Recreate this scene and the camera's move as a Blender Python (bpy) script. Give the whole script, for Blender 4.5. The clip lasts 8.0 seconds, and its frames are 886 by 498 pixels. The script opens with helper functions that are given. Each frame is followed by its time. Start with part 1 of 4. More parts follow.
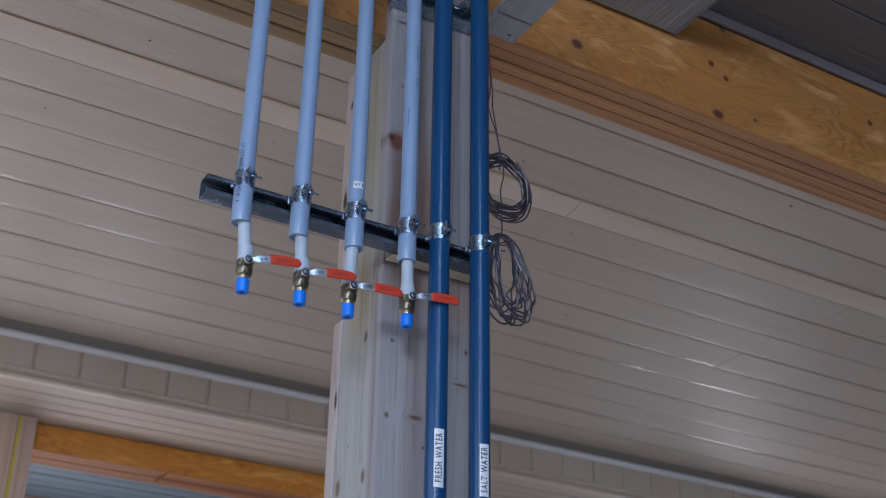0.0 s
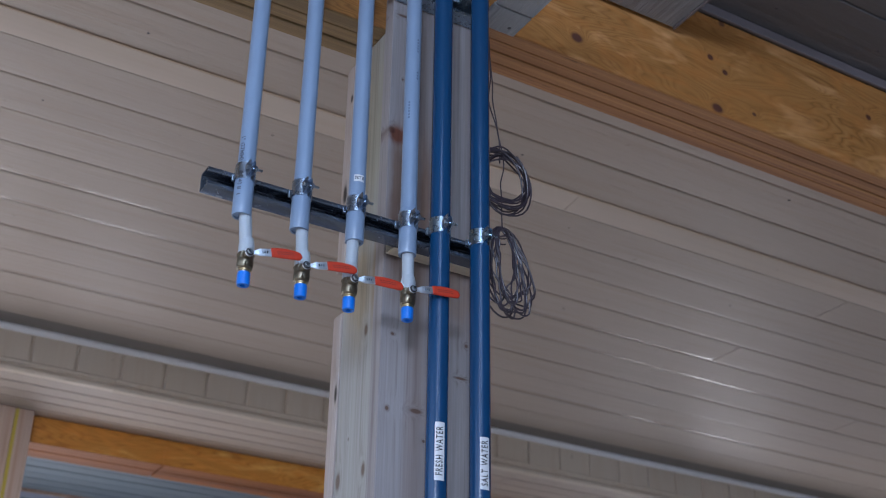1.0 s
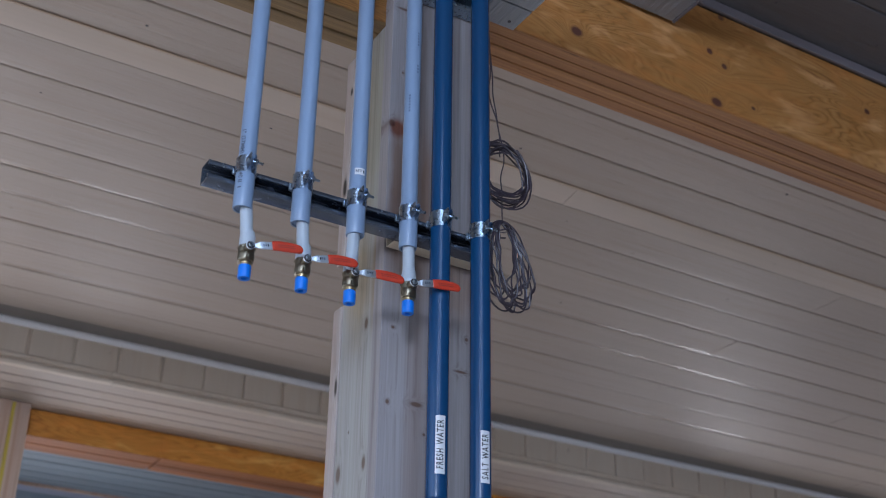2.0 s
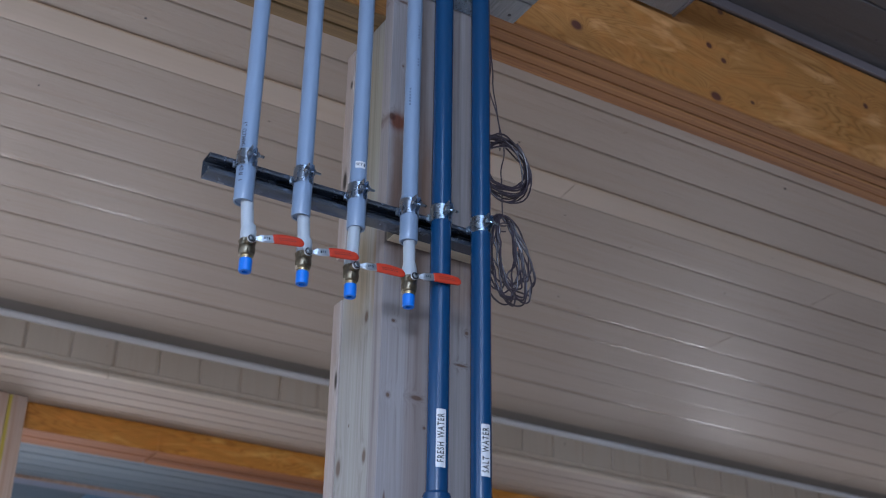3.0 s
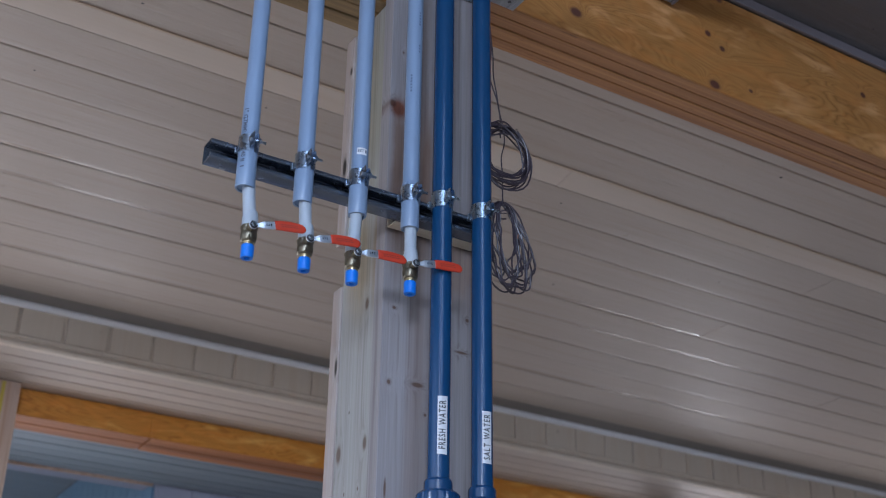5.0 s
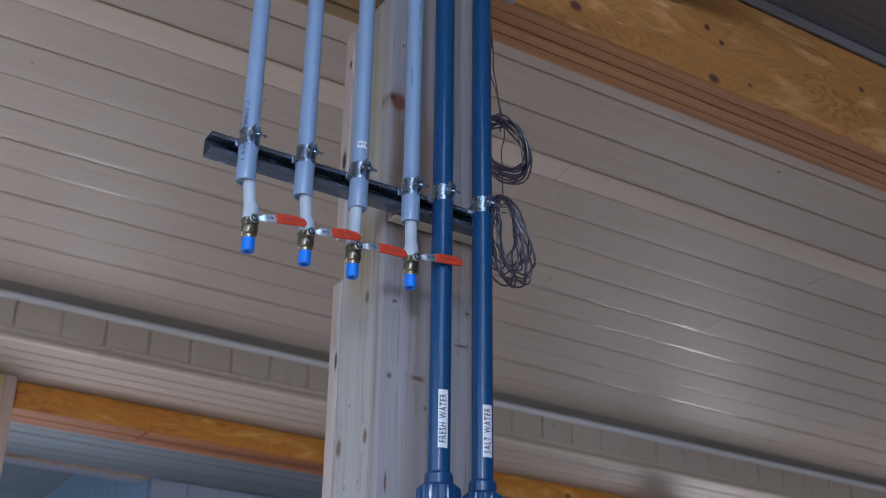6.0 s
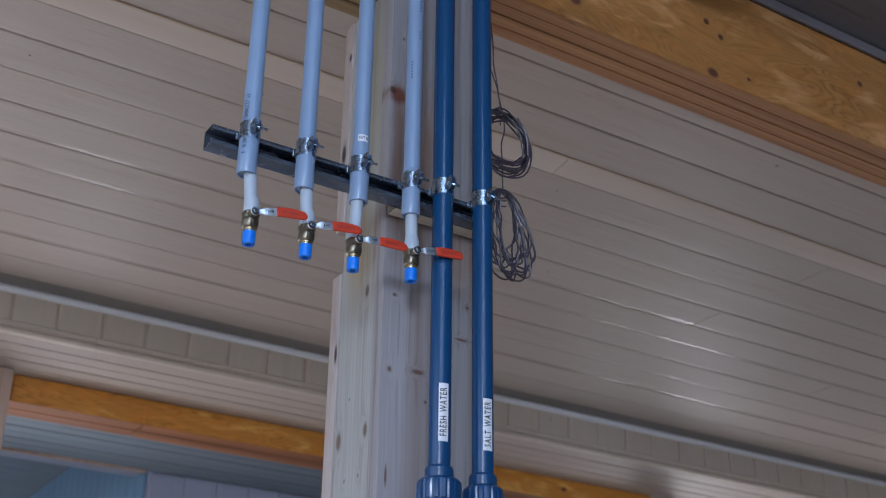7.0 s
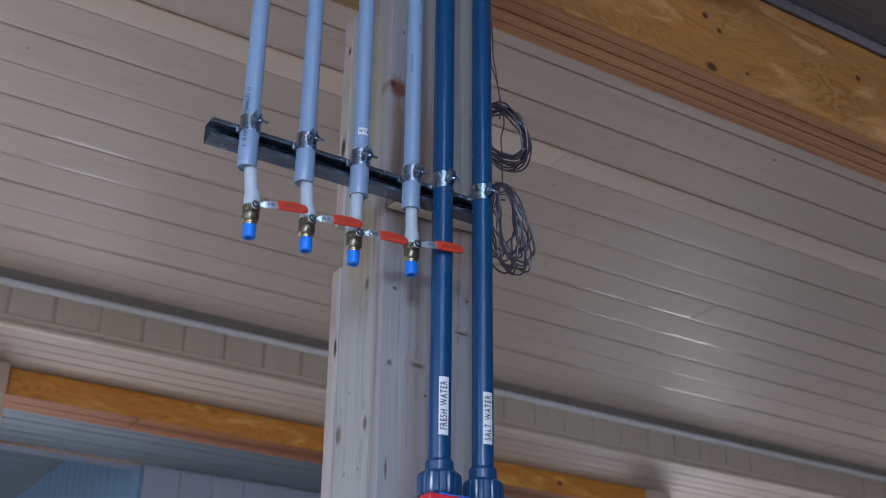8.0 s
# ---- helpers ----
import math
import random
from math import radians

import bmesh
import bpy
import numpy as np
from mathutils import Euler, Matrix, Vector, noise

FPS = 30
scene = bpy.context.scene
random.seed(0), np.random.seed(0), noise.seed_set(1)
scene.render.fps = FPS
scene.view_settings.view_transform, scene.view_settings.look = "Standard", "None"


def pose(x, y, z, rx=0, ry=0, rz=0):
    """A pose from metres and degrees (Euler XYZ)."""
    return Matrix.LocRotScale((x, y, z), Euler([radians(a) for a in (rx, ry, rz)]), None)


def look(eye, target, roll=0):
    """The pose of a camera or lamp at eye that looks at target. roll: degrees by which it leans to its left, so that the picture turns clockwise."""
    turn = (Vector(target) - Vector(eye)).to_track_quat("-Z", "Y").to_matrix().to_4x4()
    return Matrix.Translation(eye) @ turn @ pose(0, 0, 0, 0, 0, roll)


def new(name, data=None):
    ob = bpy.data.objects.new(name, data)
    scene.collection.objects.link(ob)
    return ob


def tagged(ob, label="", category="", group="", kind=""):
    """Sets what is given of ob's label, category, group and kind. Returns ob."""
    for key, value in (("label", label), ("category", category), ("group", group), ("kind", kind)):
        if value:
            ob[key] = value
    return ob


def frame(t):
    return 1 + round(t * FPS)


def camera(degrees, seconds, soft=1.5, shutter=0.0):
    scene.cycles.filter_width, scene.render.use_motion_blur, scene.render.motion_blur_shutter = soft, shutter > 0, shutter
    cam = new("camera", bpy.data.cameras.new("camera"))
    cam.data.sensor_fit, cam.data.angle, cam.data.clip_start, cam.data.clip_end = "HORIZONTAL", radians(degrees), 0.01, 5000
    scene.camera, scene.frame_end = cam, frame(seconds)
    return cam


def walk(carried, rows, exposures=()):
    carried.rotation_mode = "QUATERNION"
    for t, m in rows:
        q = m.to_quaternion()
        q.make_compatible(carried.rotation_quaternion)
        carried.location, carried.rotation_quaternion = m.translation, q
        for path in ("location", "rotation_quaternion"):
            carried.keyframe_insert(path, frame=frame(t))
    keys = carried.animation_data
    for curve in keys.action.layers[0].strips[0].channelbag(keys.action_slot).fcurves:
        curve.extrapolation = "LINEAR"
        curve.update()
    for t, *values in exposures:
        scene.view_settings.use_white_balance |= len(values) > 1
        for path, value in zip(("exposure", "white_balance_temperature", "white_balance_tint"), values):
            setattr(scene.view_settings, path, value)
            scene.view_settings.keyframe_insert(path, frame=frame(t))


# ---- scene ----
cam = camera(39.3, 8.0, soft=1.1)
cam.data.dof.use_dof = True
cam.data.dof.focus_distance = 2.55
cam.data.dof.aperture_fstop = 5.0
# seconds, place, turn
PATH = [
    (0.0, 0.0001, -0.0000, 1.5001, 117.900, -0.800, -30.400),
    (0.5, -0.0046, 0.0026, 1.5000, 117.748, -0.789, -30.524),
    (1.0, -0.0093, 0.0055, 1.4999, 117.599, -0.778, -30.650),
    (1.5, -0.0139, 0.0085, 1.4999, 117.452, -0.769, -30.776),
    (2.0, -0.0186, 0.0117, 1.4998, 117.307, -0.760, -30.904),
    (2.5, -0.0232, 0.0151, 1.4998, 117.164, -0.752, -31.032),
    (3.0, -0.0277, 0.0185, 1.4997, 117.022, -0.744, -31.161),
    (3.5, -0.0323, 0.0221, 1.4997, 116.880, -0.736, -31.291),
    (4.0, -0.0368, 0.0257, 1.4997, 116.740, -0.728, -31.422),
    (4.5, -0.0414, 0.0293, 1.4996, 116.600, -0.719, -31.553),
    (5.0, -0.0459, 0.0329, 1.4996, 116.460, -0.710, -31.685),
    (5.5, -0.0504, 0.0365, 1.4996, 116.319, -0.700, -31.817),
    (6.0, -0.0549, 0.0401, 1.4996, 116.178, -0.689, -31.949),
    (6.5, -0.0595, 0.0435, 1.4996, 116.036, -0.677, -32.081),
    (7.0, -0.0640, 0.0469, 1.4996, 115.893, -0.663, -32.214),
    (7.5, -0.0685, 0.0501, 1.4996, 115.749, -0.648, -32.346),
    (8.0, -0.0730, 0.0531, 1.4996, 115.602, -0.631, -32.479),
]
walk(cam, [(t, pose(x, y, z, rx, ry, rz)) for t, x, y, z, rx, ry, rz in PATH],
     exposures=[(0.0, 0.68, 5700, 15), (8.0, 0.68, 5700, 15)])

# ---- light ----
world = bpy.data.worlds.new("sky")
scene.world = world
world.use_nodes = True
sky = world.node_tree.nodes.new("ShaderNodeTexSky")
sky.sky_type = "NISHITA"
sky.sun_disc = False
sky.sun_elevation = radians(43.3)
sky.sun_rotation = radians(247)
back = world.node_tree.nodes["Background"]
back.inputs["Strength"].default_value = 0.15
world.node_tree.links.new(sky.outputs["Color"], back.inputs["Color"])
sun = new("sun", bpy.data.lights.new("sun", "SUN"))
sun.data.energy = 2.7
sun.data.angle = radians(0.6)
sun.data.color = (1.0, 0.94, 0.85)
sun.matrix_world = look((-9.2, -3.9, 9.4), (0, 0, 0))


def daylight(name, eye, target, wide, high, watts, colour):
    """An area lamp set in an opening, for sky light or as added fill."""
    lamp = new(name, bpy.data.lights.new(name, "AREA"))
    lamp.data.shape, lamp.data.size, lamp.data.size_y = "RECTANGLE", wide, high
    lamp.data.energy, lamp.data.color = watts, colour
    lamp.matrix_world = look(eye, target)


daylight("door_daylight", (-0.1, -4.95, 1.9), (-0.1, 0.0, 1.9), 1.5, 3.0, 20.0, (0.72, 0.85, 1.0))
daylight("side_daylight", (-2.25, -3.3, 3.0), (1.1, 2.0, 2.5), 1.3, 1.1, 120.0, (0.75, 0.865, 1.0))
daylight("roof_daylight", (0.325, -1.9, 3.96), (0.325, -1.9, 0.0), 0.5, 4.9, 20.0, (0.62, 0.80, 1.0))
# Added warm fill: brightens the left ceiling from the opening's plane.
daylight("opening_daylight", (0.2, 6.5, 1.65), (0.2, 0.0, 1.65), 3.2, 2.2, 37.0, (1.0, 0.93, 0.86))
# Added fill at an unseen east end, lifting the ceiling's right side.
daylight("end_daylight", (8.05, 5.3, 1.2), (0.0, 5.3, 1.2), 0.9, 2.2, 4.0, (1.0, 0.93, 0.86))
daylight("window_daylight", (5.85, 6.43, 2.0), (5.85, 0.0, 2.0), 1.1, 1.8, 17.5, (1.0, 0.93, 0.86))


# ---- materials ----
class Mat:
    """A node material with short ways to add and join nodes."""

    def __init__(self, name, rough=0.5, metal=0.0, colour=(0.5, 0.5, 0.5)):
        self.m = bpy.data.materials.new(name)
        self.m.use_nodes = True
        self.t = self.m.node_tree
        self.b = self.t.nodes["Principled BSDF"]
        self.b.inputs["Roughness"].default_value = rough
        self.b.inputs["Metallic"].default_value = metal
        self.b.inputs["Base Color"].default_value = (*colour, 1)
        self.pos = None

    def node(self, kind, **values):
        n = self.t.nodes.new(kind)
        for key, value in values.items():
            n.inputs[key.replace("_", " ")].default_value = value
        return n

    def link(self, a, b):
        self.t.links.new(a, b)

    def place(self, scale=(1, 1, 1), shift=(0, 0, 0), spin=(0, 0, 0), local=False):
        """World-sized coordinates, stretched."""
        if local:
            src = self.node("ShaderNodeTexCoord").outputs["Object"]
        else:
            src = self.node("ShaderNodeNewGeometry").outputs["Position"]
        mp = self.node("ShaderNodeMapping")
        mp.inputs["Scale"].default_value = scale
        mp.inputs["Location"].default_value = shift
        mp.inputs["Rotation"].default_value = spin
        self.link(src, mp.inputs["Vector"])
        return mp.outputs["Vector"]

    def noise(self, vec, scale, detail=4.0, rough=0.55, distort=0.0):
        n = self.node("ShaderNodeTexNoise", Scale=scale, Detail=detail, Roughness=rough, Distortion=distort)
        self.link(vec, n.inputs["Vector"])
        return n.outputs["Fac"]

    def ramp(self, fac, stops):
        r = self.node("ShaderNodeValToRGB")
        el = r.color_ramp.elements
        while len(el) < len(stops):
            el.new(0.5)
        for e, (p, c) in zip(el, stops):
            e.position = p
            e.color = (*c, 1) if len(c) == 3 else c
        self.link(fac, r.inputs["Fac"])
        return r.outputs["Color"]

    def maths(self, op, a, b=None, c=None):
        n = self.node("ShaderNodeMath")
        n.operation = op
        for i, v in enumerate((a, b, c)):
            if v is None:
                continue
            if isinstance(v, (int, float)):
                n.inputs[i].default_value = v
            else:
                self.link(v, n.inputs[i])
        return n.outputs[0]

    def mix(self, fac, a, b, mode="MIX"):
        n = self.node("ShaderNodeMix")
        n.data_type = "RGBA"
        n.blend_type = mode
        for sock, v in ((n.inputs[0], fac), (n.inputs[6], a), (n.inputs[7], b)):
            if isinstance(v, (int, float)):
                sock.default_value = v
            elif isinstance(v, tuple):
                sock.default_value = (*v, 1)
            else:
                self.link(v, sock)
        return n.outputs[2]

    def colour(self, c):
        self.link(c, self.b.inputs["Base Color"])

    def rough(self, fac, lo, hi):
        n = self.node("ShaderNodeMapRange")
        n.inputs[3].default_value, n.inputs[4].default_value = lo, hi
        self.link(fac, n.inputs[0])
        self.link(n.outputs[0], self.b.inputs["Roughness"])

    def bump(self, fac, strength, depth):
        n = self.node("ShaderNodeBump", Strength=strength, Distance=depth)
        self.link(fac, n.inputs["Height"])
        self.link(n.outputs["Normal"], self.b.inputs["Normal"])


def pick(m, lo, hi):
    """A brightness of its own for each board."""
    r = m.node("ShaderNodeObjectInfo").outputs["Random"]
    return m.maths("MULTIPLY_ADD", r, hi - lo, lo)


def island(m, lo, hi):
    r = m.node("ShaderNodeNewGeometry").outputs["Random Per Island"]
    return m.maths("MULTIPLY_ADD", r, hi - lo, lo)


def grey(m, fac):
    n = m.node("ShaderNodeCombineColor")
    for i in range(3):
        m.link(fac, n.inputs[i])
    return n.outputs[0]


def knot_mask(m, knots, plane):
    """1 inside the knots (u, v, half width, half height), fading over a ring; and a field that bends the grain round them."""
    dark = bend = None
    for u, v, ru, rv in knots:
        if plane == "yz":
            vec = m.place((0, 1 / ru, 1 / rv), (0, -u / ru, -v / rv))
        else:
            vec = m.place((1 / ru, 0, 1 / rv), (-u / ru, 0, -v / rv))
        ln = m.node("ShaderNodeVectorMath")
        ln.operation = "LENGTH"
        m.link(vec, ln.inputs[0])
        d = ln.outputs["Value"]
        inside = m.maths("SUBTRACT", 1.0, m.maths("SMOOTH_MIN", d, 1.0, 0.4))
        near = m.maths("DIVIDE", 1.0, m.maths("ADD", m.maths("MULTIPLY", d, d), 1.0))
        dark = inside if dark is None else m.maths("MAXIMUM", dark, inside)
        bend = near if bend is None else m.maths("ADD", bend, near)
    return dark, bend


def timber(name, light, mid, streak, knots=(), plane="yz", along="z", weather=0.3, rough=0.62, knot=(0.09, 0.05, 0.035), stains=()):
    """Planed softwood with long grain along an axis, greyed in patches, with knots, resin stains and painted warm
    shade.
    """
    m = Mat(name, rough)
    stretch = {"z": (85, 85, 1.1), "x": (1.1, 85, 85)}[along]
    vec = m.place(stretch)
    if knots:
        dark, bend = knot_mask(m, knots, plane)
        off = m.node("ShaderNodeVectorMath")
        off.operation = "ADD"
        comb = m.node("ShaderNodeCombineXYZ")
        shove = m.maths("MULTIPLY", bend, 2.4)
        for i in range(3):
            m.link(shove, comb.inputs[i])
        m.link(vec, off.inputs[0])
        m.link(comb.outputs[0], off.inputs[1])
        vec = off.outputs[0]
    grain = m.noise(vec, 1.0, 5, 0.6, 0.25)
    fine = m.noise(m.place({"z": (260, 260, 5), "x": (5, 260, 260)}[along]), 1.0, 3, 0.6)
    blot = m.noise(m.place((5, 5, 2)), 1.0, 3, 0.5)
    col = m.ramp(grain, [(0.34, streak), (0.46, mid), (0.62, light)])
    col = m.mix(m.maths("MULTIPLY", m.ramp(fine, [(0.42, (0, 0, 0)), (0.66, (1, 1, 1))]), 0.4), col, streak)
    col = m.mix(m.maths("MULTIPLY", blot, weather), col, (0.42, 0.41, 0.42))
    band = m.noise(m.place({"z": (16, 16, 0.35), "x": (0.35, 16, 16)}[along], (2, 5, 0)), 1.0, 3, 0.5)
    col = m.mix(m.ramp(band, [(0.5, (0, 0, 0)), (0.66, (0.42, 0.42, 0.42))]), col, (mid[0] * 0.82, mid[1] * 0.62, mid[2] * 0.5))
    if knots:
        ring = m.maths("MULTIPLY", m.maths("SUBTRACT", bend, 0.2), 0.55)
        clamp = m.node("ShaderNodeClamp")
        m.link(ring, clamp.inputs[0])
        col = m.mix(clamp.outputs[0], col, tuple(c * 0.75 for c in mid))
        cl = m.node("ShaderNodeClamp")
        m.link(m.maths("MULTIPLY", dark, 2.2), cl.inputs[0])
        col = m.mix(cl.outputs[0], col, knot)
    for u, v, ru, rv, tint, amount in stains:
        blotch, _ = knot_mask(m, [(u, v, ru, rv)], plane)
        edge = m.noise(m.place((26, 26, 9), (u, v, 0)), 1.0, 4, 0.6)
        blotch = m.maths("MULTIPLY", m.maths("MULTIPLY", blotch, m.maths("MULTIPLY_ADD", edge, 2.2, 0.1)), amount)
        cl = m.node("ShaderNodeClamp")
        m.link(blotch, cl.inputs[0])
        col = m.mix(cl.outputs[0], col, tint, "MULTIPLY")
    col = m.mix(1.0, col, grey(m, pick(m, 0.95, 1.05)), "MULTIPLY")
    m.colour(col)
    m.bump(m.maths("ADD", grain, m.maths("MULTIPLY", fine, 0.6)), 0.35, 0.0012)
    m.rough(grain, rough - 0.1, rough + 0.12)
    return m.m


def veneer(name, light, mid, dark, knots, rough=0.42):
    """Rotary-cut veneer on the face of a laminated beam: wide swirling figure in a lacquered orange."""
    m = Mat(name, rough)
    vec = m.place((1.1, 1.0, 6.5))
    dk, bend = knot_mask(m, knots, "xz")
    comb = m.node("ShaderNodeCombineXYZ")
    m.link(m.maths("MULTIPLY", bend, 0.9), comb.inputs[2])
    add = m.node("ShaderNodeVectorMath")
    add.operation = "ADD"
    m.link(vec, add.inputs[0])
    m.link(comb.outputs[0], add.inputs[1])
    big = m.noise(add.outputs[0], 1.1, 3, 0.42, 0.9)
    rings = m.maths("FRACT", m.maths("MULTIPLY", big, 27.0))
    rings = m.maths("PINGPONG", rings, 0.5)
    fine = m.noise(m.place((6, 60, 170)), 1.0, 4, 0.6)
    col = m.ramp(rings, [(0.0, tuple((3 * d + q) / 4 for d, q in zip(dark, mid))), (0.15, mid), (0.5, light)])
    cloud = m.noise(m.place((2.2, 2, 5)), 1.3, 3, 0.55, 0.6)
    col = m.mix(m.ramp(cloud, [(0.35, (0.62, 0.62, 0.62)), (0.65, (0.05, 0.05, 0.05))]), col, mid)
    col = m.mix(m.maths("MULTIPLY", fine, 0.42), col, dark)
    tone = m.noise(m.place((5, 1, 14), (1, 0, 2)), 1.0, 4, 0.6, 1.4)
    col = m.mix(m.ramp(tone, [(0.46, (0, 0, 0)), (0.66, (0.4, 0.4, 0.4))]), col, (light[0] * 1.05, light[1] * 0.8, light[2] * 0.6))
    pale = m.noise(m.place((3, 1, 11), (3, 0, 0)), 1.0, 3, 0.6, 1.0)
    col = m.mix(m.ramp(pale, [(0.53, (0, 0, 0)), (0.70, (0.5, 0.5, 0.5))]), col, tuple(min(1, c * 1.5 + 0.08) for c in light))
    cl = m.node("ShaderNodeClamp")
    m.link(m.maths("MULTIPLY", dk, 2.4), cl.inputs[0])
    col = m.mix(cl.outputs[0], col, (0.10, 0.038, 0.026))
    m.colour(col)
    m.bump(m.maths("ADD", rings, fine), 0.12, 0.001)
    m.rough(fine, rough - 0.08, rough + 0.15)
    return m.m


def laminate(name, a, b, c):
    """The cut edges of thin veneers, seen as fine lines along the beam."""
    m = Mat(name, 0.6)
    lines = m.noise(m.place((0.5, 330, 330)), 1.0, 3, 0.6)
    broad = m.noise(m.place((0.7, 45, 45)), 1.0, 3, 0.6)
    spots = m.noise(m.place((9, 70, 70)), 1.0, 3, 0.6)
    col = m.ramp(broad, [(0.22, c), (0.46, b), (0.72, a)])
    col = m.mix(m.ramp(lines, [(0.42, (0, 0, 0)), (0.66, (0.55, 0.55, 0.55))]), col, c)
    col = m.mix(m.ramp(spots, [(0.66, (0, 0, 0)), (0.74, (0.7, 0.7, 0.7))]), col, tuple(v * 0.4 for v in c))
    col = m.mix(1.0, col, grey(m, pick(m, 0.75, 1.2)), "MULTIPLY")
    m.colour(col)
    m.bump(lines, 0.3, 0.001)
    return m.m


def painted_board(name, colour, rough=0.36, relief=0.5, grain_axis="x", dirt=0.25, depth=0.0012):
    """Factory-painted siding with a pressed wood grain, a satin sheen and faint stains."""
    m = Mat(name, rough)
    g = {"x": (1.6, 80, 80), "z": (80, 80, 1.6), "y": (80, 1.6, 80)}[grain_axis]
    grain = m.noise(m.place(g), 1.0, 4, 0.6, 0.12)
    soft = m.noise(m.place((1.6, 1.6, 1.6)), 1.0, 3, 0.5)
    wave = m.noise(m.place({"x": (4, 26, 26), "z": (26, 26, 4), "y": (26, 4, 26)}[grain_axis]), 1.0, 3, 0.55, 0.3)
    rub = m.noise(m.place({"x": (1.2, 17, 17), "z": (17, 17, 1.2), "y": (17, 1.2, 17)}[grain_axis], (7, 3, 1)), 1.0, 4, 0.65)
    spots = m.noise(m.place((23, 23, 23)), 1.0, 2, 0.5)
    col = m.mix(m.maths("MULTIPLY", soft, dirt), colour, tuple(c * 0.72 for c in colour))
    col = m.mix(m.maths("MULTIPLY", grain, 0.3), col, tuple(c * 0.7 for c in colour))
    col = m.mix(m.ramp(rub, [(0.5, (0, 0, 0)), (0.72, (0.3, 0.3, 0.3))]), col, (colour[0] * 0.8, colour[1] * 0.68, colour[2] * 0.56))
    col = m.mix(m.ramp(spots, [(0.73, (0, 0, 0)), (0.79, (0.35, 0.35, 0.35))]), col, (0.2, 0.15, 0.1))
    col = m.mix(1.0, col, grey(m, island(m, 0.94, 1.04)), "MULTIPLY")
    m.colour(col)
    m.bump(m.maths("ADD", grain, m.maths("MULTIPLY", wave, 1.6)), relief, depth)
    m.rough(grain, rough - 0.05, rough + 0.08)
    return m.m


def plastic(name, colour, rough=0.35, scuff=0.12):
    m = Mat(name, rough)
    a = m.noise(m.place((9, 9, 3)), 1.0, 4, 0.6)
    b = m.noise(m.place((120, 120, 14)), 1.0, 3, 0.6)
    col = m.mix(m.maths("MULTIPLY", a, 0.22), colour, tuple(c * 0.78 for c in colour))
    col = m.mix(m.ramp(b, [(0.62, (0, 0, 0)), (0.75, (scuff, scuff, scuff))]), col, tuple(min(1, c * 1.4 + 0.08) for c in colour))
    m.colour(col)
    m.rough(b, rough - 0.04, rough + 0.08)
    m.bump(b, 0.02, 0.0004)
    return m.m


def metal(name, colour, rough=0.3, spangle=0.25, size=60, bare=1.0):
    m = Mat(name, rough, bare, colour)
    a = m.noise(m.place((size, size, size)), 1.0, 3, 0.6)
    b = m.noise(m.place((240, 240, 240)), 1.0, 3, 0.6)
    col = m.mix(m.maths("MULTIPLY", a, spangle), colour, tuple(c * 0.45 for c in colour))
    m.colour(col)
    m.rough(a, rough - 0.1, rough + 0.18)
    m.bump(b, 0.08, 0.0005)
    return m.m


def concrete(name, colour):
    m = Mat(name, 0.85)
    a = m.noise(m.place((0.7, 0.7, 0.7)), 1.0, 5, 0.6)
    b = m.noise(m.place((30, 30, 30)), 1.0, 4, 0.6)
    col = m.mix(m.maths("MULTIPLY", a, 0.5), colour, tuple(c * 0.6 for c in colour))
    col = m.mix(m.maths("MULTIPLY", b, 0.3), col, tuple(c * 0.7 for c in colour))
    m.colour(col)
    m.bump(b, 0.3, 0.003)
    return m.m


SIDE_KNOTS = [(2.090, 2.525, 0.009, 0.016), (2.185, 2.230, 0.012, 0.022), (2.076, 2.227, 0.009, 0.017), (2.147, 2.308, 0.003, 0.004),
              (2.153, 2.143, 0.003, 0.005), (2.097, 2.142, 0.003, 0.005), (2.12, 1.9, 0.012, 0.02), (2.16, 2.86, 0.008, 0.012)]
BACK_KNOTS = [(2.212, 2.424, 0.007, 0.024), (2.222, 2.908, 0.011, 0.030), (2.214, 3.165, 0.007, 0.013), (2.228, 1.95, 0.008, 0.02)]
FRONT_KNOTS = [(1.029, 2.970, 0.009, 0.011), (1.106, 2.342, 0.017, 0.006), (1.208, 2.432, 0.018, 0.0035), (1.049, 2.494, 0.005, 0.004),
               (1.042, 2.336, 0.005, 0.006), (1.125, 2.284, 0.004, 0.004), (1.05, 3.285, 0.02, 0.004), (1.221, 2.506, 0.005, 0.005),
               (1.041, 2.125, 0.003, 0.022), (1.052, 3.11, 0.003, 0.004)]
RESIN, SOAKED = (0.55, 0.22, 0.13), (0.66, 0.50, 0.40)
# Resin stains by the knot; broad tints near z 2.62 paint warm shade.
FRONT_STAIN_SHADE = [(1.044, 2.962, 0.026, 0.030, RESIN, 1.4), (1.046, 2.84, 0.026, 0.17, SOAKED, 1.3), (1.046, 2.70, 0.030, 0.16, SOAKED, 1.0),
                (1.116, 2.83, 0.022, 0.22, (0.80, 0.60, 0.46), 1.3), (1.20, 2.62, 0.06, 0.13, (0.92, 0.76, 0.64), 1.2), (1.09, 2.62, 0.06, 0.07, (0.8, 0.66, 0.52), 0.9)]
# Side tints paint the warm shade where little sky light reaches.
SIDE_WARM_SHADE = [(2.062, 2.62, 0.016, 0.14, (0.78, 0.60, 0.44), 1.2), (2.13, 2.62, 0.07, 0.15, (0.97, 0.83, 0.63), 1.4), (2.10, 3.0, 0.09, 0.3, (1.0, 0.97, 0.84), 1.2)]
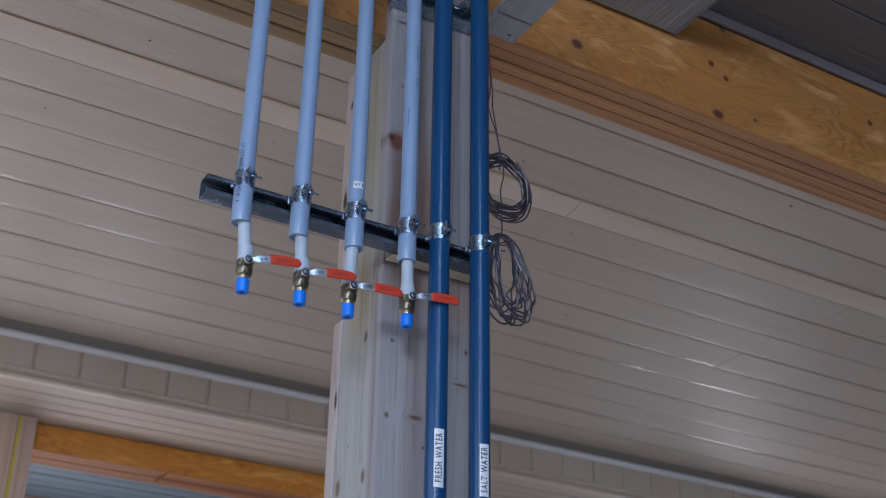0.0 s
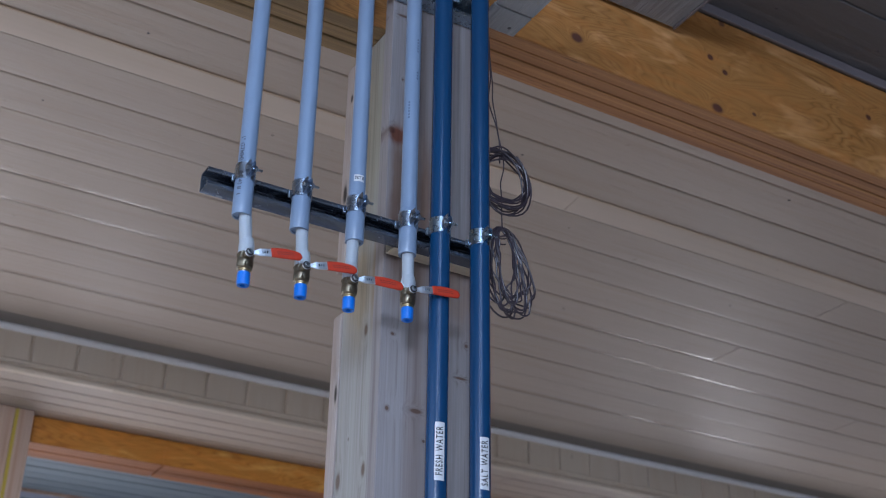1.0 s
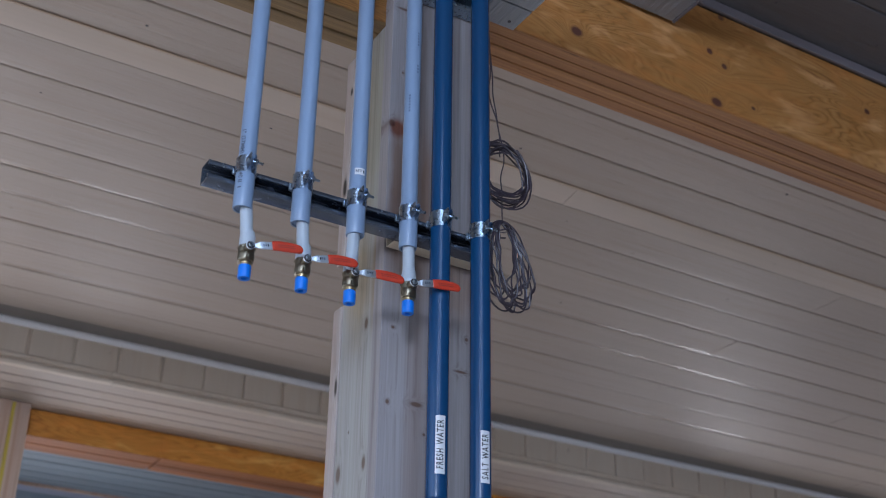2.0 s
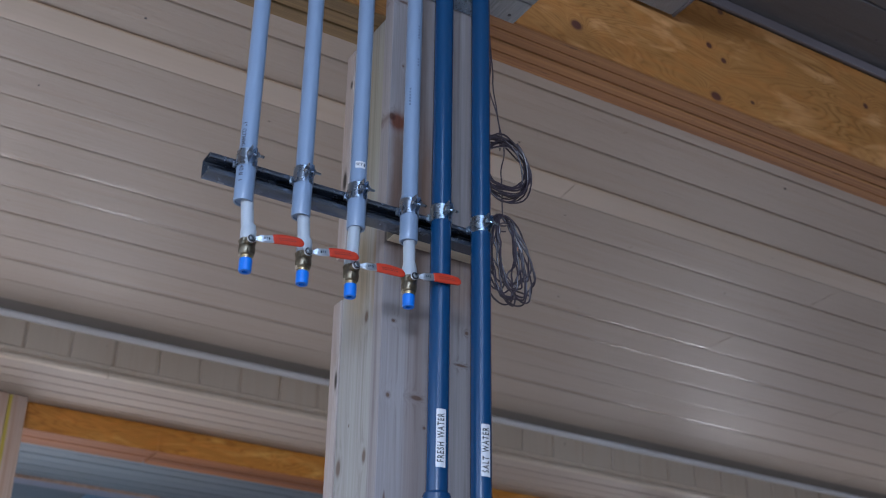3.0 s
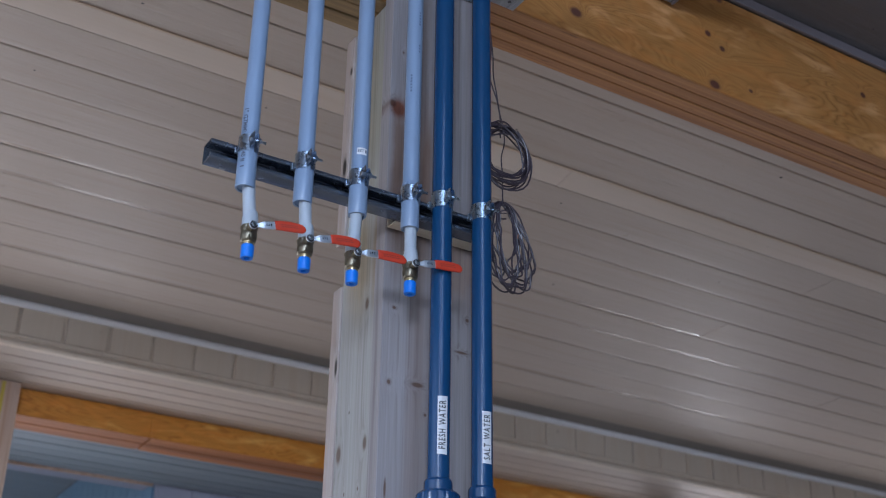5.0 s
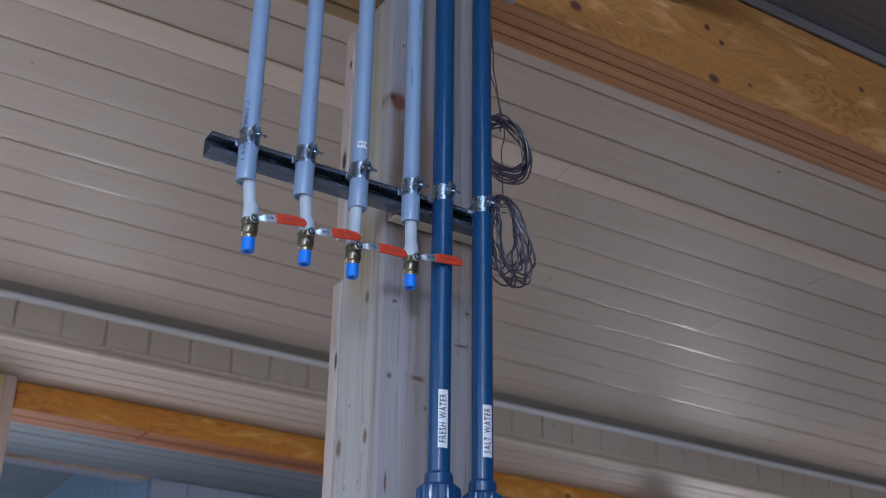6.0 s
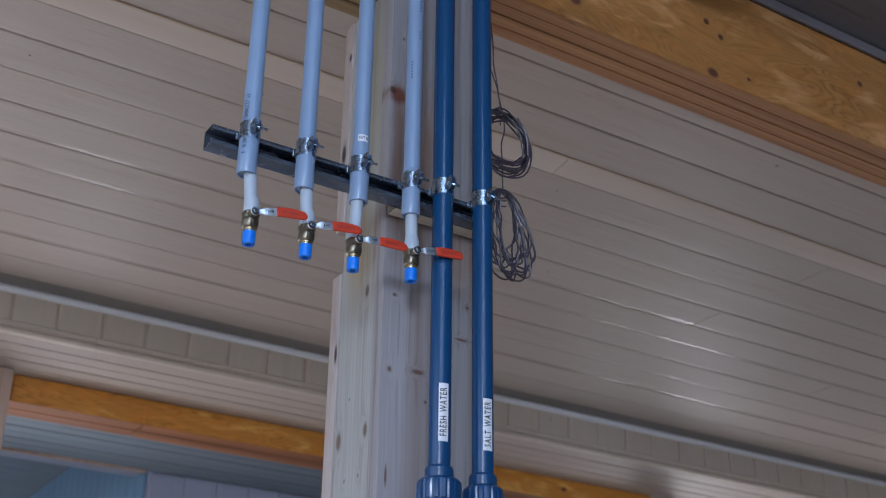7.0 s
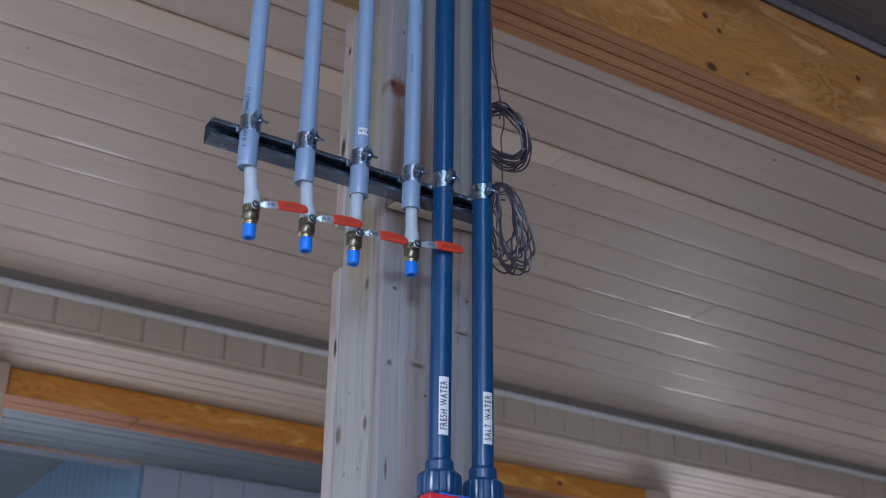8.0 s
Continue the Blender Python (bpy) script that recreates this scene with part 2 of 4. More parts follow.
BEAM_KNOTS = [(1.573, 3.459, 0.022, 0.018), (2.041, 3.409, 0.024, 0.017), (2.034, 3.576, 0.013, 0.012), (2.084, 3.543, 0.012, 0.011),
              (2.091, 3.715, 0.013, 0.012), (2.658, 3.596, 0.013, 0.012), (2.178, 3.437, 0.009, 0.007), (3.4, 3.55, 0.03, 0.02)]
# Bluish daylight is in the side and front colours; front darker for shade.
spruce_side_cool = timber("spruce, planed, side, cool light in colour", (0.315, 0.315, 0.30), (0.285, 0.28, 0.262), (0.21, 0.197, 0.178), SIDE_KNOTS, "yz", knot=(0.12, 0.085, 0.065), stains=SIDE_WARM_SHADE)
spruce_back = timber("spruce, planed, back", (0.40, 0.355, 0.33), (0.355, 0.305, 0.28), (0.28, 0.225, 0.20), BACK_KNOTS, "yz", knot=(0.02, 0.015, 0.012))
spruce_front_shade = timber("spruce, planed, front, shade in colour", (0.245, 0.225, 0.232), (0.21, 0.19, 0.194), (0.125, 0.105, 0.102), FRONT_KNOTS, "xz", weather=0.4,
                      knot=(0.10, 0.06, 0.045), stains=FRONT_STAIN_SHADE)
spruce_far = timber("spruce, far post", (0.56, 0.40, 0.30), (0.50, 0.345, 0.25), (0.38, 0.25, 0.17))
batten_wood = timber("pale batten", (0.62, 0.55, 0.42), (0.56, 0.48, 0.36), (0.42, 0.33, 0.24), along="x")
veneer_face = veneer("lacquered veneer face", (0.46, 0.235, 0.072), (0.365, 0.168, 0.045), (0.20, 0.082, 0.021), BEAM_KNOTS)
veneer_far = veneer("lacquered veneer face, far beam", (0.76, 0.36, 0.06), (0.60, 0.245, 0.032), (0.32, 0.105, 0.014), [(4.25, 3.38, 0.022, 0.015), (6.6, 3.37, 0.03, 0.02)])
veneer_left = veneer("lacquered veneer face, left beam", (0.33, 0.165, 0.05), (0.25, 0.115, 0.03), (0.14, 0.055, 0.016), [(0.2, 3.4, 0.03, 0.02)])
beam_edge = laminate("laminated beam edge", (0.54, 0.27, 0.10), (0.44, 0.205, 0.075), (0.22, 0.09, 0.036))
beam_edge_left = laminate("laminated beam edge, weathered", (0.25, 0.165, 0.07), (0.19, 0.12, 0.048), (0.09, 0.055, 0.027))
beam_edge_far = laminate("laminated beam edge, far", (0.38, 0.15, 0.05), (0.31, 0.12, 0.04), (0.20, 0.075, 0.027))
beige = painted_board("beige painted siding", (0.44, 0.378, 0.32), 0.47, 1.0, depth=0.0026)
lap_gloss = painted_board("polished lap edge", (0.44, 0.378, 0.32), 0.25, 0.3, depth=0.0012)
lap_satin = painted_board("satin lap edge", (0.44, 0.378, 0.32), 0.36, 0.5)
# Paler beige paints the light that the sloping trim catches.
beige_lit = painted_board("beige siding, light in colour", (0.64, 0.56, 0.48), 0.4)
offcut_grey = painted_board("grey offcut siding", (0.25, 0.258, 0.275), 0.33, 1.0, grain_axis="y", depth=0.007)
# Dark copy of the beige siding: the near ceiling's shade is in the colour.
beige_shaded = painted_board("beige painted siding, shade in colour", (0.115, 0.112, 0.118), 0.4, 0.9, depth=0.003)
beige_panel = painted_board("beige fascia siding", (0.66, 0.575, 0.47), 0.5, 0.25, "z")
soffit_paint = painted_board("pale soffit siding", (0.50, 0.43, 0.365), 0.5, 0.5)
raw_edge = timber("raw board edge", (0.64, 0.51, 0.385), (0.58, 0.45, 0.32), (0.42, 0.295, 0.19), along="x")
dark_flash = painted_board("dark grey flashing", (0.24, 0.224, 0.213), 0.6, 0.1)
white_trim = plastic("white vinyl trim", (0.88, 0.89, 0.92), 0.4)
pale_trim = plastic("lilac-grey trim", (0.15, 0.132, 0.14), 0.5)
blue_wall = painted_board("blue painted siding", (0.16, 0.30, 0.46), 0.5, 0.2, "z")
lilac_wall = painted_board("lilac-beige painted siding, shade in colour", (0.40, 0.42, 0.52), 0.5, 0.2, "z")
slate_soffit = painted_board("slate-blue soffit", (0.205, 0.25, 0.285), 0.5, 0.2)
pvc_grey = plastic("grey conduit plastic", (0.19, 0.265, 0.395), 0.30)
pvc_blue = plastic("blue pressure pipe", (0.007, 0.046, 0.128), 0.2, 0.10)
pvc_navy = plastic("navy union plastic", (0.008, 0.044, 0.122), 0.22, 0.02)
steel = metal("zinc-plated steel", (0.44, 0.53, 0.62), 0.25, 0.45, 110)
lever_steel = metal("plated lever steel", (0.72, 0.78, 0.86), 0.30, 0.35, 130)
steel_dull = metal("dull zinc clamp", (0.33, 0.39, 0.48), 0.24, 0.25)
steel_rail = metal("galvanised channel", (0.185, 0.22, 0.28), 0.2, 0.2, 35, 0.85)
brass = metal("dull brass", (0.235, 0.21, 0.155), 0.36, 0.5, 140)
bright_brass = metal("bright brass", (0.50, 0.42, 0.26), 0.28, 0.4)
cap_blue = plastic("bright blue cap", (0.012, 0.16, 0.66), 0.38, 0.05)
cap_hole = plastic("dark blue bore", (0.004, 0.03, 0.12), 0.6, 0.0)
sleeve_red = plastic("red-orange vinyl sleeve", (0.43, 0.030, 0.007), 0.55, 0.05)
sleeve_print = plastic("dark red print", (0.20, 0.02, 0.01), 0.5, 0.0)
valve_red = plastic("red valve handle", (0.52, 0.02, 0.035), 0.35, 0.06)
print_faint = plastic("faint grey print", (0.10, 0.145, 0.23), 0.5, 0.0)
print_dark = plastic("black print", (0.02, 0.022, 0.03), 0.55, 0.0)
print_grey = plastic("dark grey print", (0.06, 0.075, 0.11), 0.55, 0.0)
paper = plastic("white label paper", (0.58, 0.60, 0.64), 0.5, 0.0)
wire_mat = plastic("dark wire insulation", (0.042, 0.033, 0.045), 0.36, 0.1)
copper = metal("copper wire end", (0.6, 0.3, 0.2), 0.3)
yellow = plastic("yellow tape", (0.50, 0.38, 0.05), 0.5)
screw_dark = metal("dark screw head", (0.12, 0.12, 0.13), 0.45)
slab = concrete("concrete slab", (0.40, 0.37, 0.33))
gravel = concrete("pale gravel", (0.36, 0.33, 0.28))
wall_paint = painted_board("beige wall siding", (0.42, 0.38, 0.33), 0.5, 0.3)
roof_metal = metal("dark roof sheet", (0.2, 0.2, 0.21), 0.5)
m = Mat("milky tubing", 0.32, 0.0, (0.70, 0.74, 0.80))
m.b.inputs["Subsurface Weight"].default_value = 0.35
m.b.inputs["Subsurface Radius"].default_value = (0.01, 0.01, 0.012)
m.b.inputs["Subsurface Scale"].default_value = 0.5
cloud_ = m.noise(m.place((40, 40, 12)), 1.0, 3)
m.colour(m.mix(m.maths("MULTIPLY", cloud_, 0.25), (0.38, 0.43, 0.49), (0.30, 0.35, 0.41)))
tubing = m.m
m = Mat("window glass", 0.02)
m.b.inputs["Transmission Weight"].default_value = 1.0
m.b.inputs["IOR"].default_value = 1.05
glass = m.m


# ---- building blocks ----
def thing(name, at=(0, 0, 0), label="", category="", group="", kind=""):
    ob = new(name)
    ob.empty_display_size = 0.05
    ob.matrix_basis = Matrix.Translation(at)
    return tagged(ob, label, category, group, kind)


def part(name, bm, material, parent, label="", smooth=True):
    me = bpy.data.meshes.new(name)
    bmesh.ops.recalc_face_normals(bm, faces=bm.faces)
    bm.to_mesh(me)
    bm.free()
    if smooth:
        for p in me.polygons:
            p.use_smooth = True
        me.set_sharp_from_angle(angle=radians(21))
    me.materials.append(material)
    ob = new(name, me)
    if parent is not None:
        ob.parent = parent
    return tagged(ob, label)


def box(bm, x0, x1, y0, y1, z0, z1, bevel=0.0, seg=2):
    made = bmesh.ops.create_cube(bm, size=1.0)
    vs = made["verts"]
    for v in vs:
        v.co = Vector(((x0 + x1) / 2 + v.co.x * (x1 - x0), (y0 + y1) / 2 + v.co.y * (y1 - y0), (z0 + z1) / 2 + v.co.z * (z1 - z0)))
    if bevel:
        edges = {e for v in vs for e in v.link_edges}
        bmesh.ops.bevel(bm, geom=list(edges), offset=bevel, segments=seg, profile=0.5, affect="EDGES")
    return bm


def boxed(*a, **k):
    return box(bmesh.new(), *a, **k)


def lathe(bm, rings, seg=32, m=None, close=True):
    """Rings of (radius, height) turned round z, then moved by m."""
    rows = []
    for r, z in rings:
        rows.append([bm.verts.new((r * math.cos(2 * math.pi * i / seg), r * math.sin(2 * math.pi * i / seg), z)) for i in range(seg)])
    for a, b in zip(rows, rows[1:]):
        for i in range(seg):
            bm.faces.new((a[i], a[(i + 1) % seg], b[(i + 1) % seg], b[i]))
    if close:
        bm.faces.new(rows[0][::-1])
        bm.faces.new(rows[-1])
    if m is not None:
        bmesh.ops.transform(bm, matrix=m, verts=[v for row in rows for v in row])
    return bm


def lathed(rings, seg=32, m=None, close=True):
    return lathe(bmesh.new(), rings, seg, m, close)


def rod(bm, a, b, r, seg=20, bevel=0.0):
    """A round bar from a to b."""
    a, b = Vector(a), Vector(b)
    ln = (b - a).length
    turn = Matrix.Translation(a) @ (b - a).to_track_quat("Z", "Y").to_matrix().to_4x4()
    if bevel:
        rings = [(r - bevel, 0), (r, bevel), (r, ln - bevel), (r - bevel, ln)]
    else:
        rings = [(r, 0), (r, ln)]
    return lathe(bm, rings, seg, turn)


def tube(bm, pts, r, seg=8):
    """A round cord along points."""
    pts = [Vector(p) for p in pts]
    rows = []
    side = Vector((0.3, 1, 0.2)).normalized()
    for i, p in enumerate(pts):
        way = (pts[min(i + 1, len(pts) - 1)] - pts[max(i - 1, 0)]).normalized()
        u = (side - way * side.dot(way)).normalized()
        w = way.cross(u)
        side = u
        rows.append([bm.verts.new(p + r * (u * math.cos(2 * math.pi * k / seg) + w * math.sin(2 * math.pi * k / seg))) for k in range(seg)])
    for a, b in zip(rows, rows[1:]):
        for i in range(seg):
            bm.faces.new((a[i], a[(i + 1) % seg], b[(i + 1) % seg], b[i]))
    bm.faces.new(rows[0][::-1])
    bm.faces.new(rows[-1])
    return bm


def prism(bm, outline, x0, x1):
    """An outline of (y, z) drawn along x."""
    a = [bm.verts.new((x0, y, z)) for y, z in outline]
    b = [bm.verts.new((x1, y, z)) for y, z in outline]
    n = len(outline)
    for i in range(n):
        bm.faces.new((a[i], a[(i + 1) % n], b[(i + 1) % n], b[i]))
    bm.faces.new(a[::-1])
    bm.faces.new(b)
    return bm


def lettering(text, size, material, parent, name, mapping, label="", spread=1.0):
    """Raised letters from the built-in font; mapping takes (along, across) and gives the place."""
    cu = bpy.data.curves.new(name, "FONT")
    cu.body = text
    cu.size = size
    cu.align_x, cu.align_y = "CENTER", "CENTER"
    cu.resolution_u = 3
    cu.offset = size * 0.02
    cu.space_character, cu.space_word = spread, 1.3
    tmp = bpy.data.objects.new(name, cu)
    scene.collection.objects.link(tmp)
    dg = bpy.context.evaluated_depsgraph_get()
    dg.update()
    me = bpy.data.meshes.new_from_object(tmp.evaluated_get(dg))
    bpy.data.objects.remove(tmp)
    bm = bmesh.new()
    bm.from_mesh(me)
    bpy.data.meshes.remove(me)
    for axis in ((1, 0, 0), (0, 1, 0)):
        reach = max(abs(v.co.dot(Vector(axis))) for v in bm.verts)
        k = -int(reach / 0.0022)
        while k * 0.0022 < reach:
            bmesh.ops.bisect_plane(bm, geom=bm.verts[:] + bm.edges[:] + bm.faces[:], plane_co=Vector(axis) * k * 0.0022, plane_no=axis)
            k += 1
    for v in bm.verts:
        v.co = mapping(v.co.x, v.co.y)
    ob = part(name, bm, material, parent, label, smooth=False)
    return ob


def on_pipe(r, facing, z0, flip=1, tall=1.0):
    """Maps writing that runs up a pipe onto its round side."""
    def place(u, v):
        a = facing - v * tall / r * flip
        return Vector((r * math.cos(a), r * math.sin(a), z0 + u * flip))
    return place


def patch_on_pipe(r, facing, half, z0, z1, thick=0.0004, seg=10):
    """A thin curved label on a pipe."""
    bm = bmesh.new()
    rows = []
    for rr in (r, r + thick):
        for z in (z0, z1):
            rows.append([bm.verts.new((rr * math.cos(facing + half * (2 * i / seg - 1)), rr * math.sin(facing + half * (2 * i / seg - 1)), z)) for i in range(seg + 1)])
    i0, i1, o0, o1 = rows
    for k in range(seg):
        bm.faces.new((o0[k], o0[k + 1], o1[k + 1], o1[k]))
        bm.faces.new((i0[k + 1], i0[k], i1[k], i1[k + 1]))
        bm.faces.new((i0[k], i0[k + 1], o0[k + 1], o0[k]))
        bm.faces.new((i1[k + 1], i1[k], o1[k], o1[k + 1]))
    for k in (0, seg):
        bm.faces.new((i0[k], o0[k], o1[k], i1[k]))
    return bm


# ---- ground, floor, walls, roof ----
tagged(part("ground", boxed(-300, 300, -300, 300, -0.5, -0.06), gravel, None, smooth=False), "pale gravel ground round the building", "ground", kind="structure")
tagged(part("floor", boxed(-3.5, 9, -5.5, 12.2, -0.2, 0.0), slab, None, smooth=False), "grey concrete floor slab", "floor", kind="structure")
bm = bmesh.new()
for a in ((-2.3, 0.05, -5.2, 12.2), (0.60, 8.3, -5.2, 12.2), (0.05, 0.60, 0.6, 12.2), (0.05, 0.60, -5.2, -4.4)):
    box(bm, *a, 3.86, 3.95)
tagged(part("roof", bm, roof_metal, None, smooth=False), "dark metal roof deck over the ceiling boards", "roof", kind="structure")


def wall(name, x0, x1, y0, y1, z0, z1, material, label):
    return tagged(part(name, boxed(x0, x1, y0, y1, z0, z1), material, None, smooth=False), label, "wall", kind="structure")


# ---- ceilings ----
def board_outline(y0, y1, z, thick=0.012, ease=0.006):
    """Underside of a ceiling board: flat, with eased lower edges."""
    out = [(y0, z + thick), (y0, z + ease)]
    for k in (1, 2, 3):
        a = math.pi / 2 * k / 3
        out.append((y0 + ease * (1 - math.cos(a)), z + ease * (1 - math.sin(a))))
    out.append((y1 - ease - 0.016, z))
    for k in (0, 1, 2):
        a = math.pi / 2 * k / 3 + (0.18 if k == 0 else 0.0)
        out.append((y1 - ease * (1 - math.sin(a)), z + ease * (1 - math.cos(a))))
    out += [(y1, z + ease), (y1, z + thick)]
    return out


def board_run(bm, rows, z, x0, x1, joints, rng, gap=0.0032, ease=0.0048):
    """Boards along x, one row after another, with butt joints."""
    for i, (y0, y1) in enumerate(rows):
        cuts = joints.get(i)
        if cuts is None:
            cuts, x = [], x0 + rng.uniform(0.8, 3.4)
            while x < x1 - 0.6:
                cuts.append(x)
                x += rng.choice((2.44, 3.05, 3.66))
        ends = [x0, *cuts, x1]
        for a, b in zip(ends, ends[1:]):
            dz = rng.uniform(-0.0012, 0.0012)
            prism(bm, board_outline(y0 + gap / 2, y1 - gap / 2, z + dz, ease=ease), a + 0.0018, b - 0.0018)
    return bm


def sloping_trim(y0, y1, z0, z1):
    """A narrow board whose underside falls a little away from the room's middle, in two lengths."""
    bm = bmesh.new()
    for a, b in ((-2.2, 2.262), (2.2645, 8.1)):
        prism(bm, [(y0, 3.675), (y0, z0 + 0.003), (y0 + 0.001, z0 + 0.001), (y0 + 0.004, z0), (y1 - 0.010, z1), (y1 - 0.004, z1 + 0.002), (y1, z1 + 0.008), (y1, 3.675)], a, b)
    return bm


rng = random.Random(4)
# inner ceiling, lower run past the exposed edge
STEP = 0.1938
tagged(part("trim", sloping_trim(2.974, 3.073, 3.653, 3.640), beige_lit, None), "narrow ceiling board with a raw edge, the light on it in its paler colour", "trim", kind="structure")
rows = [(3.078 + STEP * i, 3.078 + STEP * (i + 1)) for i in range(10)]
joints = {i: [-1.4 + 0.11 * i, 6.6 - 0.1 * i] for i in range(10)}
joints.update({0: [-0.3, 3.675], 3: [-1.0, 3.633], 5: [-1.2, 4.775], 7: [-1.4, 5.6]})
bm = board_run(bmesh.new(), rows, 3.648, -2.2, 8.1, joints, rng)
rows = [(2.972 - 0.2 * (i + 1), 2.972 - 0.2 * i) for i in range(4)]
board_run(bm, rows, 3.658, -2.2, 8.1, {i: [-1.0 - 0.2 * i, 5.0 + 0.2 * i] for i in range(4)}, rng)
box(bm, -2.2, 8.1, 2.18, 5.16, 3.676, 3.70)
cover = part("ceiling", bm, beige, None, smooth=False)
cover.data.materials.append(lap_gloss)
cover.data.materials.append(lap_satin)
for f in cover.data.polygons:
    # the flat lap along the far edge of each board is rubbed smooth, on some boards more than on others
    reach = max((cover.data.vertices[a].co - cover.data.vertices[b].co).length for a, b in f.edge_keys)
    if f.normal.z < -0.9 and f.area > 0.004 and 0.012 < f.area / reach < 0.022:
        row = math.floor((f.center.y - 3.078) / STEP)
        f.material_index = 1 if row in (4, 7) or (row == 3 and f.center.x < 3.6) else 2
tagged(cover, "beige painted ceiling boards with embossed wood grain", "ceiling", kind="structure")
bm = boxed(-2.2, 8.1, 2.964, 2.9735, 3.6525, 3.6565, bevel=0.001)
tagged(part("trim", bm, raw_edge, None, smooth=False), "raw brown edge where two runs of ceiling boards meet", "trim", kind="structure")

# ceiling over the camera
rows = [(2.046 - 0.208 * (i + 1), 2.046 - 0.208 * i) for i in range(34)]
bm = bmesh.new()
for a, b, part_rows in ((-2.2, 8.1, rows[:7]), (-2.2, 0.05, rows[7:]), (0.60, 8.1, rows[7:])):
    board_run(bm, part_rows, 3.76, a, b, {}, rng)
for a in ((-2.2, 0.05, -5.0, 0.6), (0.60, 8.1, -5.0, 0.6), (-2.2, 8.1, 0.6, 2.18)):
    box(bm, *a, 3.774, 3.80)
tagged(part("ceiling", bm, beige_shaded, None, smooth=False), "beige embossed ceiling boards above the laminated beam, shade in their colour", "ceiling", kind="structure")
tagged(part("trim", boxed(1.2, 9.0, 2.040, 2.052, 3.724, 3.757, bevel=0.003), pale_trim, None), "pale strip closing the gap above the beam", "trim", kind="structure")

# stepped band at the far side of the inner ceiling
tagged(part("trim", boxed(-2.2, 8.1, 5.018, 5.134, 3.651, 3.675), dark_flash, None, smooth=False), "dark grey flashing strip at the ceiling's edge", "trim", kind="structure")
bm = bmesh.new()
rod(bm, (-2.2, 5.142, 3.641), (8.1, 5.142, 3.641), 0.017, 20)
tagged(part("trim", bm, white_trim, None), "white rounded vinyl trim along the band", "trim", kind="structure")
fascia = tagged(part("wall_band", boxed(-2.2, 8.1, 5.160, 5.30, 3.461, 3.675), beige_panel, None, smooth=False),
                "narrow band of upright beige siding panels", "wall", kind="structure")
bm = boxed(0.006, 0.1915, 5.146, 5.1595, 3.470, 3.640, bevel=0.004)
first = part("panel", bm, beige_panel, fascia)
for k in range(1, 51):
    o = new("panel", first.data)
    o.parent = fascia
    o.location.x = 0.1975 * k
for o in [first] + [c for c in fascia.children if c is not first]:
    o.location.x += 0.955 - 0.1975 * 15
bm = bmesh.new()
prism(bm, [(5.150, 3.502), (5.138, 3.500), (5.132, 3.494), (5.134, 3.484), (5.142, 3.478), (5.136, 3.470), (5.122, 3.462), (5.118, 3.452), (5.124, 3.443), (5.138, 3.440), (5.150, 3.440)], -2.2, 1.325)
prism(bm, [(5.150, 3.502), (5.138, 3.500), (5.132, 3.494), (5.134, 3.484), (5.142, 3.478), (5.136, 3.470), (5.122, 3.462), (5.118, 3.452), (5.124, 3.443), (5.138, 3.440), (5.150, 3.440)], 1.328, 8.1)
tagged(part("trim", bm, beige_panel, None), "beige moulded trim under the siding band", "trim", kind="structure")
bm = board_run(bmesh.new(), [(5.15 + 0.0975 * i, 5.15 + 0.0975 * (i + 1)) for i in range(5)], 3.44, -2.2, 8.1, {}, rng, 0.008, 0.006)
box(bm, -2.2, 8.1, 5.15, 5.95, 3.456, 3.48)
tagged(part("ceiling", bm, soffit_paint, None, smooth=False), "beige boarded soffit between the band and the far beam", "ceiling", kind="structure")
bm = board_run(bmesh.new(), [(5.85 + 0.1 * i, 5.85 + 0.1 * (i + 1)) for i in range(6)], 3.33, -2.2, 8.1, {}, rng, 0.008, 0.005)
box(bm, -2.2, 8.1, 5.85, 6.45, 3.344, 3.37)
tagged(part("ceiling", bm, slate_soffit, None, smooth=False), "slate-blue boarded soffit past the far beam", "ceiling", kind="structure")
tagged(part("trim", boxed(-2.2, 2.05, 6.440, 6.458, 3.314, 3.331, bevel=0.003), spruce_far, None), "thin wooden strip over the opening", "trim", kind="structure")

# far wall: an opening, then lilac siding with a window
wall_far = wall("wall_north", 2.07, 5.25, 6.47, 6.62, 0, 3.86, lilac_wall, "lilac-grey wall of upright siding")
wall("wall_north", 5.25, 6.45, 6.47, 6.62, 0, 1.05, lilac_wall, "lilac-grey wall below the window")
wall("wall_north", 5.25, 6.45, 6.47, 6.62, 2.95, 3.86, lilac_wall, "lilac-grey wall above the window")
bm = bmesh.new()
for a in ((0.03, 0.05, -4.4, 0.6), (0.60, 0.62, -4.4, 0.6), (0.05, 0.60, 0.6, 0.62), (0.05, 0.60, -4.42, -4.4)):
    box(bm, *a, 3.80, 4.02)
tagged(part("trim", bm, white_trim, None, smooth=False), "white kerb round the long roof light", "trim", kind="structure")
# South, west and east walls are unseen, added to limit and direct daylight.
wall("wall_south", -2.3, -0.9, -5.15, -5.0, 0, 3.86, wall_paint, "unseen beige sided wall added beside an assumed big door")
wall("wall_south", 0.7, 8.1, -5.15, -5.0, 0, 3.86, wall_paint, "unseen beige sided wall added beside an assumed big door")
wall("wall_south", -0.9, 0.7, -5.15, -5.0, 3.45, 3.86, wall_paint, "unseen beige sided wall added over an assumed big door")
wall("wall_west", -2.35, -2.2, 3.4, 6.62, 0, 3.86, wall_paint, "unseen beige sided wall added beside a wide opening to limit daylight")
